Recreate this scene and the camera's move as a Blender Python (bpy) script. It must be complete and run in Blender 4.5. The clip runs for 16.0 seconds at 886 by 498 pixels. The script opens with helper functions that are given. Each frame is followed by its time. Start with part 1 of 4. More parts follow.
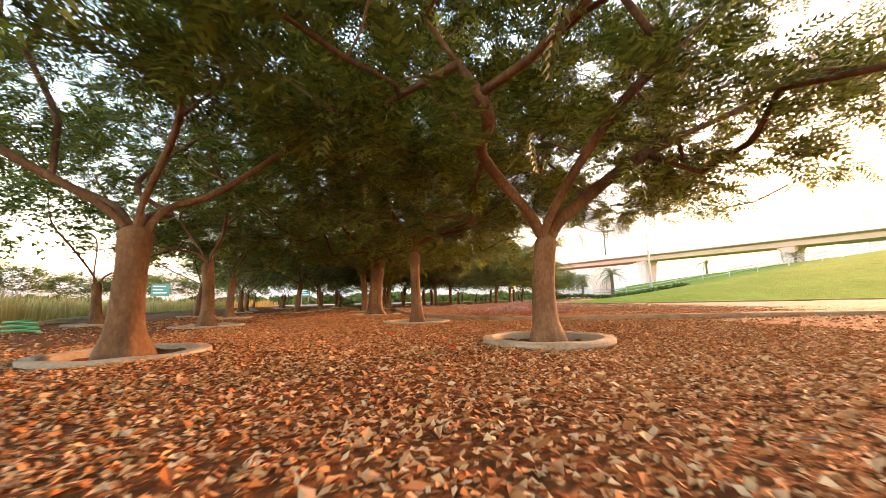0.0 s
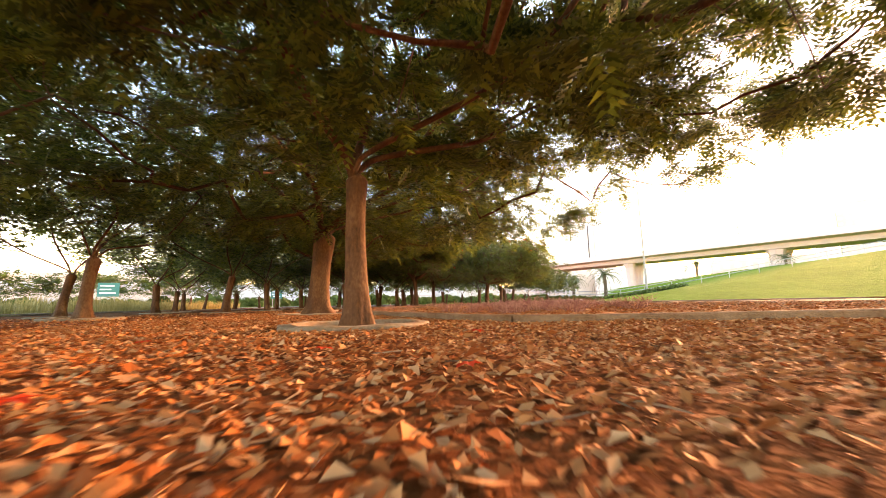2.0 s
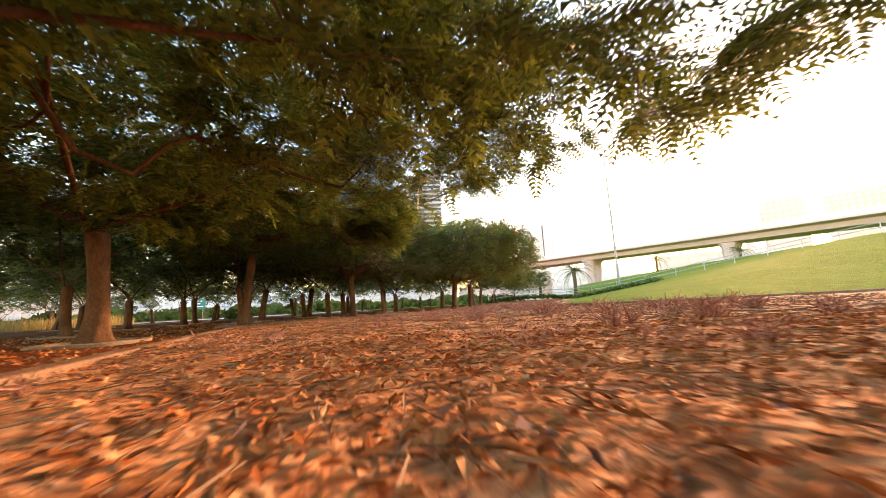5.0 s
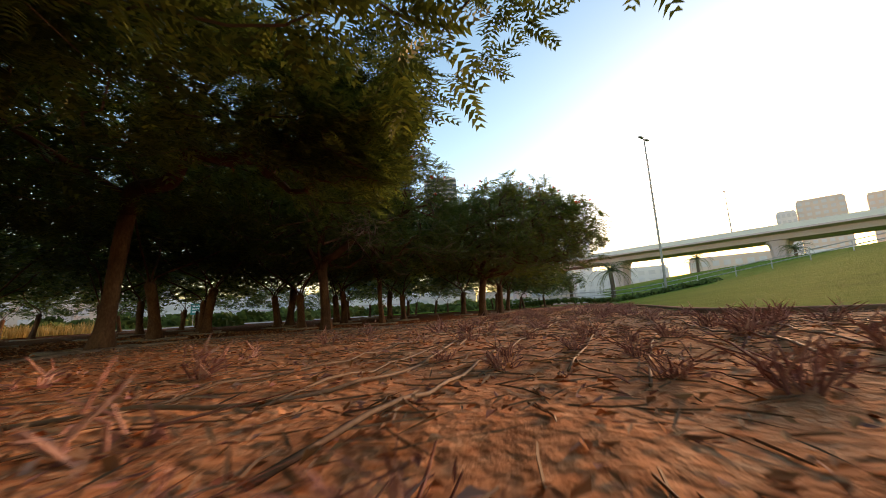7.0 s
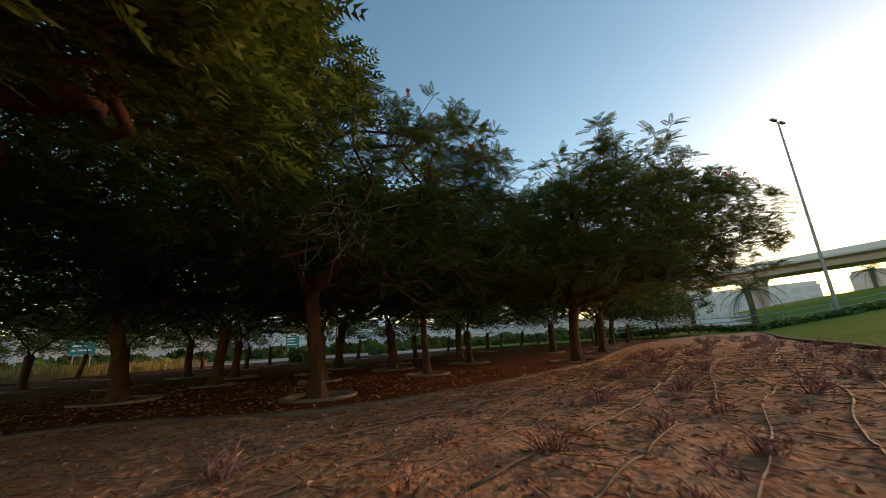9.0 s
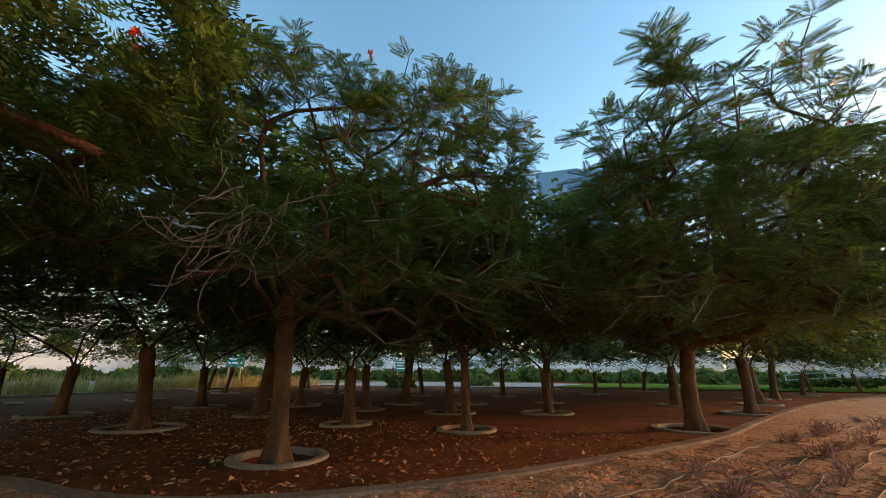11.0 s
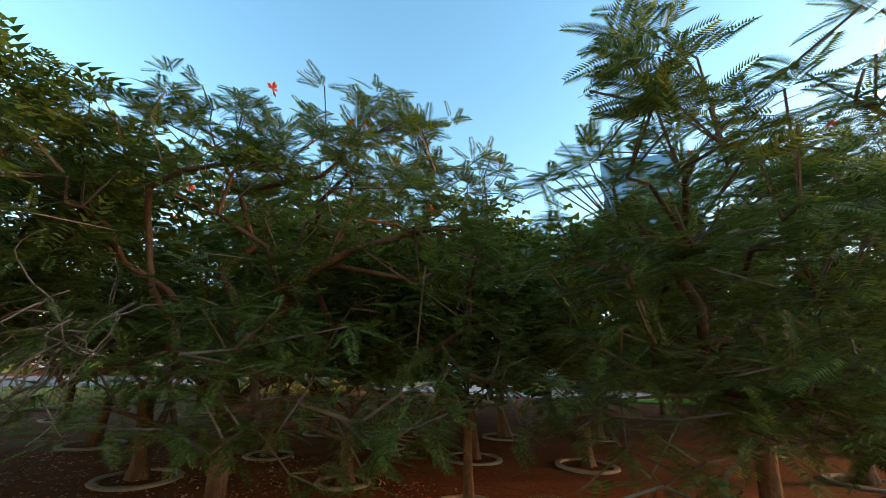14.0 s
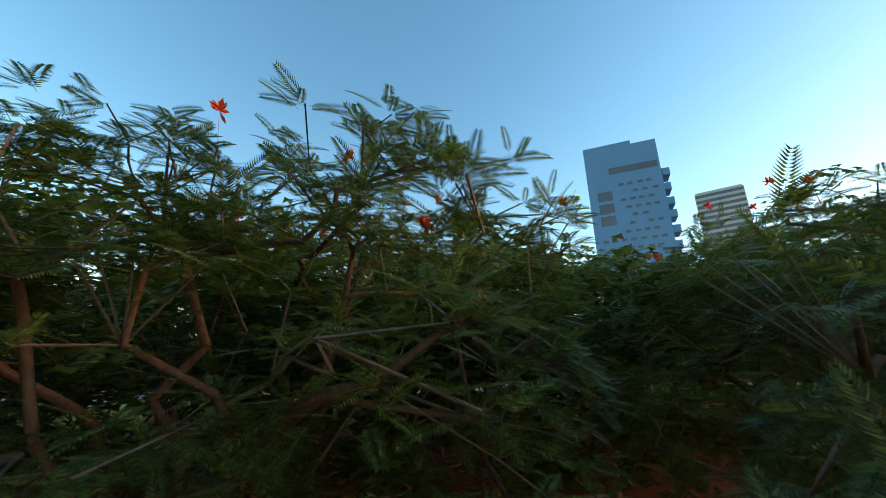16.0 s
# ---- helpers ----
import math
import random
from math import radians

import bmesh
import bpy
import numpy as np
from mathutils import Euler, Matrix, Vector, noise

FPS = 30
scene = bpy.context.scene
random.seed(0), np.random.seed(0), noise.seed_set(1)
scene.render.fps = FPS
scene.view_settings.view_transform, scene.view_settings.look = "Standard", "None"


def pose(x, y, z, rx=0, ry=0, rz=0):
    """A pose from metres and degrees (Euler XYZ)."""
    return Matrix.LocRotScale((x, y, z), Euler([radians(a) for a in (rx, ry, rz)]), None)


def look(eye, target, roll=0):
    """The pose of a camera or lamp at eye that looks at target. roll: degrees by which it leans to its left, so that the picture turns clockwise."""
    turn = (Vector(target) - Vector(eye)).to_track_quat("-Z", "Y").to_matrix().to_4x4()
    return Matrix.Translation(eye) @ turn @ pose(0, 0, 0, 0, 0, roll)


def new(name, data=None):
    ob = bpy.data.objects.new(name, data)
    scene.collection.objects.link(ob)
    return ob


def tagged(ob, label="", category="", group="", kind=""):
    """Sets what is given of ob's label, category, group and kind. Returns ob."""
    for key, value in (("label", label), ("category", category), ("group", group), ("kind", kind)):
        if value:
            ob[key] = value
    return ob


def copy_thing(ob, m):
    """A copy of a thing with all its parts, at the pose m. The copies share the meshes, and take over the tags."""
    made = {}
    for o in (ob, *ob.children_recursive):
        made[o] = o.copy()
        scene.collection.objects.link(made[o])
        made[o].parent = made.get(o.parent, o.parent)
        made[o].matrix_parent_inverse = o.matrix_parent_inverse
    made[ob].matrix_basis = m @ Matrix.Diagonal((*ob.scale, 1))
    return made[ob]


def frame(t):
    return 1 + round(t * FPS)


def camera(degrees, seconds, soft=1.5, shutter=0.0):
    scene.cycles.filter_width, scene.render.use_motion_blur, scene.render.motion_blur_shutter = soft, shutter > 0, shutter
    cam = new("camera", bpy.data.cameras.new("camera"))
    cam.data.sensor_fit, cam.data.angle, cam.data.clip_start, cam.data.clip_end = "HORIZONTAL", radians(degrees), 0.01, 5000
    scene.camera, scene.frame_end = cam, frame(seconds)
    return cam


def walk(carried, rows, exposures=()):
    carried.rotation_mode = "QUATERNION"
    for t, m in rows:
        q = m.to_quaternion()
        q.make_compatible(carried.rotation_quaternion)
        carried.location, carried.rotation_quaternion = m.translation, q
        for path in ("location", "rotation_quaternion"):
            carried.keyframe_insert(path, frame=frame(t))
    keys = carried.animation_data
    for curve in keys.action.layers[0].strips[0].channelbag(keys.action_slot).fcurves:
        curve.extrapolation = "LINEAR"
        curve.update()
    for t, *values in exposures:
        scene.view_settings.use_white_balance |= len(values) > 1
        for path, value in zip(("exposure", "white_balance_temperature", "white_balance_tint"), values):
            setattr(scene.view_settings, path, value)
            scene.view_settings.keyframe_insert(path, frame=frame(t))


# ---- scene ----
# ---------------------------------------------------------------- camera
cam = camera(100.0, 16.0, soft=0.45, shutter=0.22)
PATH = [
    (0, (0.13, 0.4, 0.475), (0.130, 2.382, 0.745), -1.2),
    (0.5, (0.19, 1.49, 0.395), (0.195, 3.473, 0.653), -1.7),
    (1, (0.2, 2.585, 0.29), (0.221, 4.567, 0.555), -1.7),
    (1.5, (0.2, 3.69, 0.225), (0.252, 5.670, 0.500), -1.4),
    (2, (0.235, 4.786, 0.215), (0.321, 6.763, 0.502), -1.1),
    (2.5, (0.33, 5.863, 0.262), (0.451, 7.838, 0.554), -1.0),
    (3, (0.46, 6.9, 0.325), (0.620, 8.873, 0.614), -1.1),
    (3.5, (0.58, 7.93, 0.36), (0.785, 9.899, 0.645), -1.6),
    (4, (0.68, 8.98, 0.36), (0.942, 10.941, 0.650), -2.1),
    (4.2, (0.71, 9.41, 0.352), (0.996, 11.368, 0.644), -2.3),
    (6.3, (0.88, 15.565, 0.308), (1.211, 17.516, 0.602), -3.37),
    (6.5, (0.983, 16.045, 0.338), (1.296, 17.999, 0.63), -2.97),
    (7, (1.339, 17.065, 0.337), (1.573, 19.025, 0.661), -3.14),
    (7.5, (1.705, 17.953, 0.326), (1.832, 19.912, 0.704), -3.92),
    (8, (1.984, 18.811, 0.376), (1.996, 20.765, 0.805), -4.42),
    (8.5, (2.154, 19.683, 0.501), (2.048, 21.625, 0.968), -4.25),
    (9, (2.267, 20.546, 0.657), (2.042, 22.471, 1.153), -3.54),
    (9.5, (2.45, 21.318, 0.743), (2.094, 23.212, 1.277), -2.88),
    (9.7, (2.585, 21.57, 0.724), (2.172, 23.445, 1.283), -2.87),
    (11.8, (3.746, 22.944, 1.163), (2.777, 24.561, 1.832), 2.2),
    (12, (3.837, 23.066, 1.232), (2.837, 24.663, 1.904), 2.3),
    (12.5, (3.998, 23.295, 1.41), (2.954, 24.865, 2.077), 2.4),
    (13, (4.067, 23.456, 1.59), (3.007, 25.021, 2.243), 2.3),
    (13.5, (4.052, 23.589, 1.771), (2.983, 25.155, 2.406), 2.0),
    (14, (3.963, 23.717, 1.953), (2.884, 25.282, 2.574), 1.6),
    (14.5, (3.812, 23.852, 2.142), (2.721, 25.413, 2.752), 1.0),
    (15, (3.615, 23.992, 2.348), (2.517, 25.552, 2.949), 0.4),
    (15.5, (3.392, 24.122, 2.584), (2.308, 25.694, 3.177), -0.3),
    (16, (3.165, 24.21, 2.869), (2.142, 25.828, 3.447), -0.9),
]
walk(cam, [(t, look(eye, target, roll)) for t, eye, target, roll in PATH],
     exposures=[(0.0, 3.5, 12500, 46), (4.2, 3.4, 12000, 44), (6.3, 2.05, 10500, 36), (8.0, 1.05, 9500, 29), (9.7, 0.95, 9100, 25), (11.8, 2.25, 8600, 23), (14.5, 2.15, 8300, 21), (16.0, 1.5, 7700, 18)])

# ---------------------------------------------------------------- sky and sun
SUN_AZ, SUN_EL = radians(52), radians(11)
world = bpy.data.worlds.new("evening_sky")
scene.world = world
world.use_nodes = True
wn = world.node_tree
sky = wn.nodes.new("ShaderNodeTexSky")
sky.sky_type = "NISHITA"
sky.sun_disc = False
sky.sun_elevation, sky.sun_rotation = SUN_EL, SUN_AZ
sky.air_density, sky.dust_density, sky.ozone_density = 1.0, 0.3, 1.2
wn.nodes["Background"].inputs["Strength"].default_value = 0.155
vivid = wn.nodes.new("ShaderNodeHueSaturation")
vivid.inputs["Hue"].default_value, vivid.inputs["Saturation"].default_value = 0.491, 1.35
wn.links.new(sky.outputs["Color"], vivid.inputs["Color"])
wn.links.new(vivid.outputs["Color"], wn.nodes["Background"].inputs["Color"])
sun = new("sun", bpy.data.lights.new("sun", "SUN"))
sun.data.energy, sun.data.angle, sun.data.color = 1.55, radians(12), (1.0, 0.66, 0.38)
sun.matrix_world = look((0, 0, 0), (-math.sin(SUN_AZ) * math.cos(SUN_EL), -math.cos(SUN_AZ) * math.cos(SUN_EL), -math.sin(SUN_EL)))

# ---------------------------------------------------------------- materials
def mat(name, colors, scale=4.0, rough=0.85, bump=0.0, bump_scale=None, fine=0.35, metal=0.0, through_light=0.0, island=0.0, obj_random=0.0, stretch=(1, 1, 1), spec=0.3):
    """Two layers of noise through a colour ramp, with bump; island or obj_random mixes in a value per piece."""
    m = bpy.data.materials.new(name)
    m.use_nodes = True
    n, l = m.node_tree.nodes, m.node_tree.links
    b = n["Principled BSDF"]
    co, mp = n.new("ShaderNodeTexCoord"), n.new("ShaderNodeMapping")
    mp.inputs["Scale"].default_value = stretch
    geo = n.new("ShaderNodeNewGeometry")
    l.new(geo.outputs["Position"] if island or not obj_random else co.outputs["Object"], mp.inputs["Vector"])
    big, small = n.new("ShaderNodeTexNoise"), n.new("ShaderNodeTexNoise")
    big.inputs["Scale"].default_value, big.inputs["Detail"].default_value = scale, 6
    small.inputs["Scale"].default_value, small.inputs["Detail"].default_value = scale * 9, 5
    mix = n.new("ShaderNodeMix")
    mix.inputs[0].default_value = fine
    l.new(mp.outputs[0], big.inputs["Vector"]), l.new(mp.outputs[0], small.inputs["Vector"])
    l.new(big.outputs["Fac"], mix.inputs[2]), l.new(small.outputs["Fac"], mix.inputs[3])
    value = mix.outputs[0]
    if island or obj_random:
        src = geo.outputs["Random Per Island"] if island else n.new("ShaderNodeObjectInfo").outputs["Random"]
        mx = n.new("ShaderNodeMix")
        mx.inputs[0].default_value = island or obj_random
        l.new(value, mx.inputs[2]), l.new(src, mx.inputs[3])
        value = mx.outputs[0]
    ramp = n.new("ShaderNodeValToRGB")
    lo, hi = (0.05, 0.95) if island > 0.5 else (0.3, 0.7)
    while len(ramp.color_ramp.elements) < len(colors):
        ramp.color_ramp.elements.new(0.5)
    for i, c in enumerate(colors):
        ramp.color_ramp.elements[i].position = lo + (hi - lo) * i / max(1, len(colors) - 1)
        ramp.color_ramp.elements[i].color = (*c, 1)
    l.new(value, ramp.inputs[0])
    l.new(ramp.outputs[0], b.inputs["Base Color"])
    b.inputs["Roughness"].default_value, b.inputs["Metallic"].default_value = rough, metal
    b.inputs["Specular IOR Level"].default_value = spec
    if bump:
        bp, bn = n.new("ShaderNodeBump"), n.new("ShaderNodeTexNoise")
        bn.inputs["Scale"].default_value, bn.inputs["Detail"].default_value = bump_scale or scale * 6, 8
        l.new(mp.outputs[0], bn.inputs["Vector"])
        bp.inputs["Strength"].default_value, bp.inputs["Distance"].default_value = min(1, bump), 0.03
        l.new(bn.outputs["Fac"], bp.inputs["Height"])
        l.new(bp.outputs[0], b.inputs["Normal"])
    if through_light:
        tr, ms = n.new("ShaderNodeBsdfTranslucent"), n.new("ShaderNodeMixShader")
        l.new(ramp.outputs[0], tr.inputs["Color"])
        ms.inputs[0].default_value = through_light
        l.new(b.outputs[0], ms.inputs[1]), l.new(tr.outputs[0], ms.inputs[2])
        l.new(ms.outputs[0], n["Material Output"].inputs["Surface"])
    return m


M_SOIL = mat("leaf_litter_soil", [(0.085, 0.023, 0.009), (0.155, 0.046, 0.016), (0.22, 0.076, 0.029)], 1.2, 0.95, 0.9, 28, 0.6, spec=0.06)
M_BED = mat("sandy_bed_soil", [(0.24, 0.085, 0.04), (0.52, 0.235, 0.125), (0.68, 0.41, 0.26)], 2.6, 0.95, 1.0, 20, 0.66, spec=0.06)
M_FLAKE = mat("dry_fallen_leaves", [(0.25, 0.07, 0.026), (0.36, 0.11, 0.04), (0.43, 0.16, 0.066), (0.48, 0.23, 0.115), (0.54, 0.31, 0.185)], 9, 0.8, island=0.85, spec=0.06)
M_TWIG = mat("dry_twigs", [(0.12, 0.07, 0.045), (0.32, 0.2, 0.13)], 8, 0.85, island=0.7)
M_PETAL = mat("fallen_red_petals", [(0.45, 0.02, 0.01), (0.75, 0.07, 0.02)], 10, 0.6, island=0.7, through_light=0.2)
M_CONC = mat("weathered_concrete", [(0.17, 0.115, 0.08), (0.26, 0.185, 0.135), (0.34, 0.26, 0.2)], 3.0, 0.9, 0.5, 60, 0.45)
M_KERB = mat("sand_coloured_kerb", [(0.15, 0.085, 0.056), (0.225, 0.14, 0.098), (0.3, 0.2, 0.145)], 2.5, 0.9, 0.5, 60, 0.45, spec=0.06)
M_BARK = mat("tan_tree_bark", [(0.05, 0.019, 0.009), (0.11, 0.048, 0.025), (0.19, 0.098, 0.056)], 4.0, 0.9, 0.45, 26, 0.4, stretch=(1, 1, 0.5))
M_BRANCH = mat("grey_brown_branch_bark", [(0.09, 0.055, 0.04), (0.2, 0.13, 0.09)], 6.0, 0.9, 0.5, 40)
M_DEAD = mat("bleached_dead_wood", [(0.17, 0.105, 0.085), (0.34, 0.23, 0.195)], 6.0, 0.85)
M_LEAF = mat("feathery_green_leaves", [(0.024, 0.044, 0.010), (0.062, 0.098, 0.019), (0.13, 0.18, 0.035), (0.26, 0.30, 0.065)], 0.8, 0.44, island=0.7, through_light=0.45, spec=0.42)
M_FLOWER = mat("scarlet_flowers", [(0.55, 0.03, 0.015), (0.8, 0.10, 0.02)], 20, 0.6, island=0.6, through_light=0.25)
M_POD = mat("yellow_brown_seed_pods", [(0.3, 0.16, 0.03), (0.5, 0.32, 0.06)], 10, 0.6, obj_random=0.5)
M_STUB = mat("purple_brown_stubble", [(0.16, 0.055, 0.05), (0.34, 0.15, 0.13), (0.52, 0.31, 0.25)], 9, 0.85, island=0.75)
M_HOSE = mat("dusty_brown_hose", [(0.12, 0.07, 0.045), (0.27, 0.17, 0.115)], 7, 0.7)
M_BLACK = mat("black_plastic", [(0.015, 0.015, 0.015), (0.04, 0.035, 0.03)], 9, 0.6)
M_LAWN = mat("mown_lawn", [(0.045, 0.12, 0.013), (0.07, 0.165, 0.02), (0.1, 0.21, 0.03)], 0.35, 0.95, 0.9, 55, 0.55, spec=0.02)
M_GRASS = mat("long_grass_blades", [(0.26, 0.2, 0.06), (0.4, 0.29, 0.11), (0.52, 0.38, 0.18)], 1.0, 0.8, island=0.7, through_light=0.3)
M_VERGE = mat("dry_verge_grass", [(0.13, 0.14, 0.035), (0.2, 0.2, 0.06), (0.28, 0.25, 0.09)], 0.3, 0.95, 0.8, 30, 0.5, spec=0.05)
M_HEDGE = mat("clipped_hedge", [(0.05, 0.09, 0.02), (0.09, 0.14, 0.035), (0.14, 0.2, 0.05)], 1.2, 0.8, island=0.6, through_light=0.2)
M_ROAD = mat("pale_asphalt", [(0.12, 0.12, 0.125), (0.18, 0.18, 0.185)], 0.6, 0.85, 0.3, 60)
M_PAVE = mat("pale_paving", [(0.2, 0.19, 0.185), (0.28, 0.265, 0.255)], 0.8, 0.85, 0.3, 40)
M_SAND = mat("distant_sandy_ground", [(0.2, 0.16, 0.11), (0.3, 0.25, 0.18)], 0.05, 0.95)
M_BRIDGE = mat("painted_bridge_concrete", [(0.55, 0.43, 0.47), (0.65, 0.52, 0.55)], 0.3, 0.85, 0.2, 4)
M_PARAPET = mat("pale_parapet", [(0.66, 0.65, 0.64), (0.76, 0.75, 0.73)], 0.3, 0.8)
M_STEEL = mat("galvanised_steel", [(0.35, 0.36, 0.37), (0.5, 0.5, 0.5)], 2, 0.45, metal=0.6)
M_POLE = mat("grey_lamp_post", [(0.25, 0.24, 0.23), (0.33, 0.32, 0.31)], 1, 0.5, metal=0.3)
M_TOWER = mat("blue_tower_cladding", [(0.07, 0.21, 0.38), (0.095, 0.26, 0.45)], 0.05, 0.5)
M_TOWERGLASS = mat("dark_tower_glass", [(0.05, 0.07, 0.09), (0.09, 0.11, 0.13)], 0.2, 0.15, spec=0.6)
# far windows: lightened grey stands in for distance haze
M_FARGLASS = mat("haze_paled_grey_windows", [(0.5, 0.52, 0.55), (0.6, 0.62, 0.64)], 0.2, 0.3, spec=0.5)
M_STRIPE = mat("beige_tower_bands", [(0.42, 0.4, 0.37), (0.52, 0.49, 0.45)], 0.1, 0.7)
# far facades: base colours lightened to imitate haze over backlit walls
M_FAR = mat("haze_paled_facade", [(0.62, 0.63, 0.65), (0.72, 0.72, 0.72)], 0.05, 0.8)
M_FARPINK = mat("sand_pink_facade", [(0.6, 0.5, 0.44), (0.68, 0.58, 0.52)], 0.05, 0.8)
M_SIGN = mat("teal_road_sign", [(0.0, 0.17, 0.15), (0.0, 0.22, 0.2)], 0.5, 0.5)
M_SIGNBAR = mat("white_sign_bars", [(0.7, 0.7, 0.7), (0.8, 0.8, 0.8)], 0.5, 0.5)
M_PALM = mat("dusty_palm_fronds", [(0.07, 0.10, 0.05), (0.14, 0.17, 0.08), (0.2, 0.22, 0.12)], 1, 0.7, island=0.6, through_light=0.2)
M_HOSEGREEN = mat("bright_green_plastic", [(0.0, 0.25, 0.12), (0.01, 0.33, 0.16)], 5, 0.5)


# ---------------------------------------------------------------- mesh helpers
def link(name, verts, faces, material, parent=None, smooth=False, label=""):
    me = bpy.data.meshes.new(name)
    me.from_pydata([tuple(v) for v in verts], [], faces)
    me.materials.append(material)
    if smooth:
        me.polygons.foreach_set("use_smooth", [True] * len(me.polygons))
    me.update()
    ob = new(name, me)
    if parent:
        ob.parent = parent
    return tagged(ob, label) if label else ob


def thing(name, at, label, category, group="", kind="", turn=0.0):
    ob = new(name)
    ob.matrix_world = pose(*at, 0, 0, turn)
    ob.empty_display_size = 0.3
    return tagged(ob, label, category, group, kind)


def box(lo, hi):
    (a, b, c), (d, e, f) = lo, hi
    v = [(a, b, c), (d, b, c), (d, e, c), (a, e, c), (a, b, f), (d, b, f), (d, e, f), (a, e, f)]
    return v, [(0, 3, 2, 1), (4, 5, 6, 7), (0, 1, 5, 4), (1, 2, 6, 5), (2, 3, 7, 6), (3, 0, 4, 7)]


def joined(pieces):
    verts, faces = [], []
    for v, f in pieces:
        k = len(verts)
        verts += [tuple(p) for p in v]
        faces += [tuple(i + k for i in q) for q in f]
    return verts, faces


def tube(points, radii, sides=6, cap=True):
    """A tapered tube along points, with a frame carried along it."""
    p = np.array(points, float)
    tang = np.gradient(p, axis=0)
    tang /= np.linalg.norm(tang, axis=1)[:, None] + 1e-9
    ref = np.array([1.0, 0, 0]) if abs(tang[0][0]) < 0.8 else np.array([0, 1.0, 0])
    verts, faces = [], []
    for i in range(len(p)):
        ref = ref - tang[i] * (ref @ tang[i])
        ref /= np.linalg.norm(ref) + 1e-9
        side = np.cross(tang[i], ref)
        for k in range(sides):
            a = 2 * math.pi * k / sides
            verts.append(p[i] + radii[i] * (math.cos(a) * ref + math.sin(a) * side))
    for i in range(len(p) - 1):
        for k in range(sides):
            a, b = i * sides + k, i * sides + (k + 1) % sides
            faces.append((a, b, b + sides, a + sides))
    if cap:
        faces.append(tuple(range(sides))[::-1])
        faces.append(tuple((len(p) - 1) * sides + k for k in range(sides)))
    return verts, faces


def spline(points, step=0.25):
    """Catmull-Rom through points, in even steps."""
    p = np.array(points, float)
    ext = np.vstack([2 * p[0] - p[1], p, 2 * p[-1] - p[-2]])
    out = []
    for i in range(1, len(ext) - 2):
        a, b, c, d = ext[i - 1:i + 3]
        n = max(2, int(np.linalg.norm(c - b) / step))
        for k in range(n):
            t = k / n
            out.append(0.5 * (2 * b + (c - a) * t + (2 * a - 5 * b + 4 * c - d) * t * t + (3 * b - a - 3 * c + d) * t ** 3))
    out.append(p[-1])
    return np.array(out)


def inside(poly, x, y):
    """Whether each point lies inside the polygon."""
    hit = np.zeros(np.shape(x), bool)
    px, py = np.array(poly).T
    j = len(px) - 1
    for i in range(len(px)):
        cross = (py[i] > y) != (py[j] > y)
        hit ^= cross & (x < (px[j] - px[i]) * (y - py[i]) / (py[j] - py[i] + 1e-12) + px[i])
        j = i
    return hit


def dist_to(line, x, y):
    best = np.full(np.shape(x), 1e9)
    for (ax, ay), (bx, by) in zip(line[:-1], line[1:]):
        dx, dy = bx - ax, by - ay
        t = np.clip(((x - ax) * dx + (y - ay) * dy) / (dx * dx + dy * dy + 1e-9), 0, 1)
        best = np.minimum(best, np.hypot(x - ax - t * dx, y - ay - t * dy))
    return best


# ---------------------------------------------------------------- the plan
KERB = spline([(16, 7.0), (12, 7.6), (8, 8.0), (5, 8.28), (3.4, 8.33), (2.24, 8.36), (1.7, 8.41), (1.3, 8.52), (1.0, 8.73), (0.76, 8.97), (0.6, 9.3), (0.47, 9.66), (0.36, 9.92), (0.2, 10.26), (-0.15, 10.9), (-0.62, 11.95), (-1.02, 13.0), (-1.25, 14.2), (-1.75, 16.6),
               (-2.2, 19.0), (-2.52, 21.2), (-2.58, 22.8), (-2.3, 23.85), (-1.5, 24.25), (-0.5, 24.3), (0.34, 24.52), (1.17, 25.1), (2.24, 26.3), (3.6, 28.4), (4.65, 30.2), (5.6, 32.5), (7.8, 37.6), (10.6, 43), (15, 50), (20, 56.5)], 0.2)
LAWN_EDGE = spline([(25, 57), (20, 48), (13.2, 36.5), (9.7, 29.3), (7.7, 25.6), (6.4, 23.2), (5.95, 21.9), (6.25, 20.8), (7.3, 19.9), (9.6, 18.9), (14, 18), (20, 17.2), (32, 15.5), (60, 11), (110, 4)], 0.6)
BED_POLY = [tuple(p) for p in KERB] + [tuple(p) for p in LAWN_EDGE] + [(110, -10), (40, 2), (16, 7.5)]
LAWN_POLY = [tuple(p) for p in LAWN_EDGE] + [(140, 0), (140, 120), (60, 120)]
GROVE_EDGE = [(-9.0, -12), (-8.8, 0), (-9.2, 6), (-10.5, 10), (-14, 15), (-17, 22), (-19, 30), (-22, 40), (-22, 51)]


# planting pits inside the tree rings: x, y and the ring's inner radius
PITS = [(1.28, 4.7, 0.6), (-2.97, 4.1, 0.6), (-3.38, 23.6, 0.6), (-0.37, 26.13, 0.43), (4.42, 31.27, 0.6), (-0.47, 8.56, 0.6), (-4.97, 8.55, 0.6), (-2.24, 13.5, 0.74), (-3.65, 18.2, 0.6), (0.69, 29.35, 0.4)]
RING_SIZE = {(-2.24, 13.5): 1.22, (-0.37, 26.13): 0.77, (0.69, 29.35): 0.74, (-1.72, 29.03): 0.68, (1.4, 33.35): 0.95, (-4.57, 26.9): 0.95}


def lawn_height(x, y):
    d = dist_to([tuple(p) for p in LAWN_EDGE], x, y)
    rise = np.clip(0.13 * (x - 8) - 0.04 * (y - 41), 0.02, 5.5)
    return 0.1 + (1 - np.exp(-d / 12)) * rise


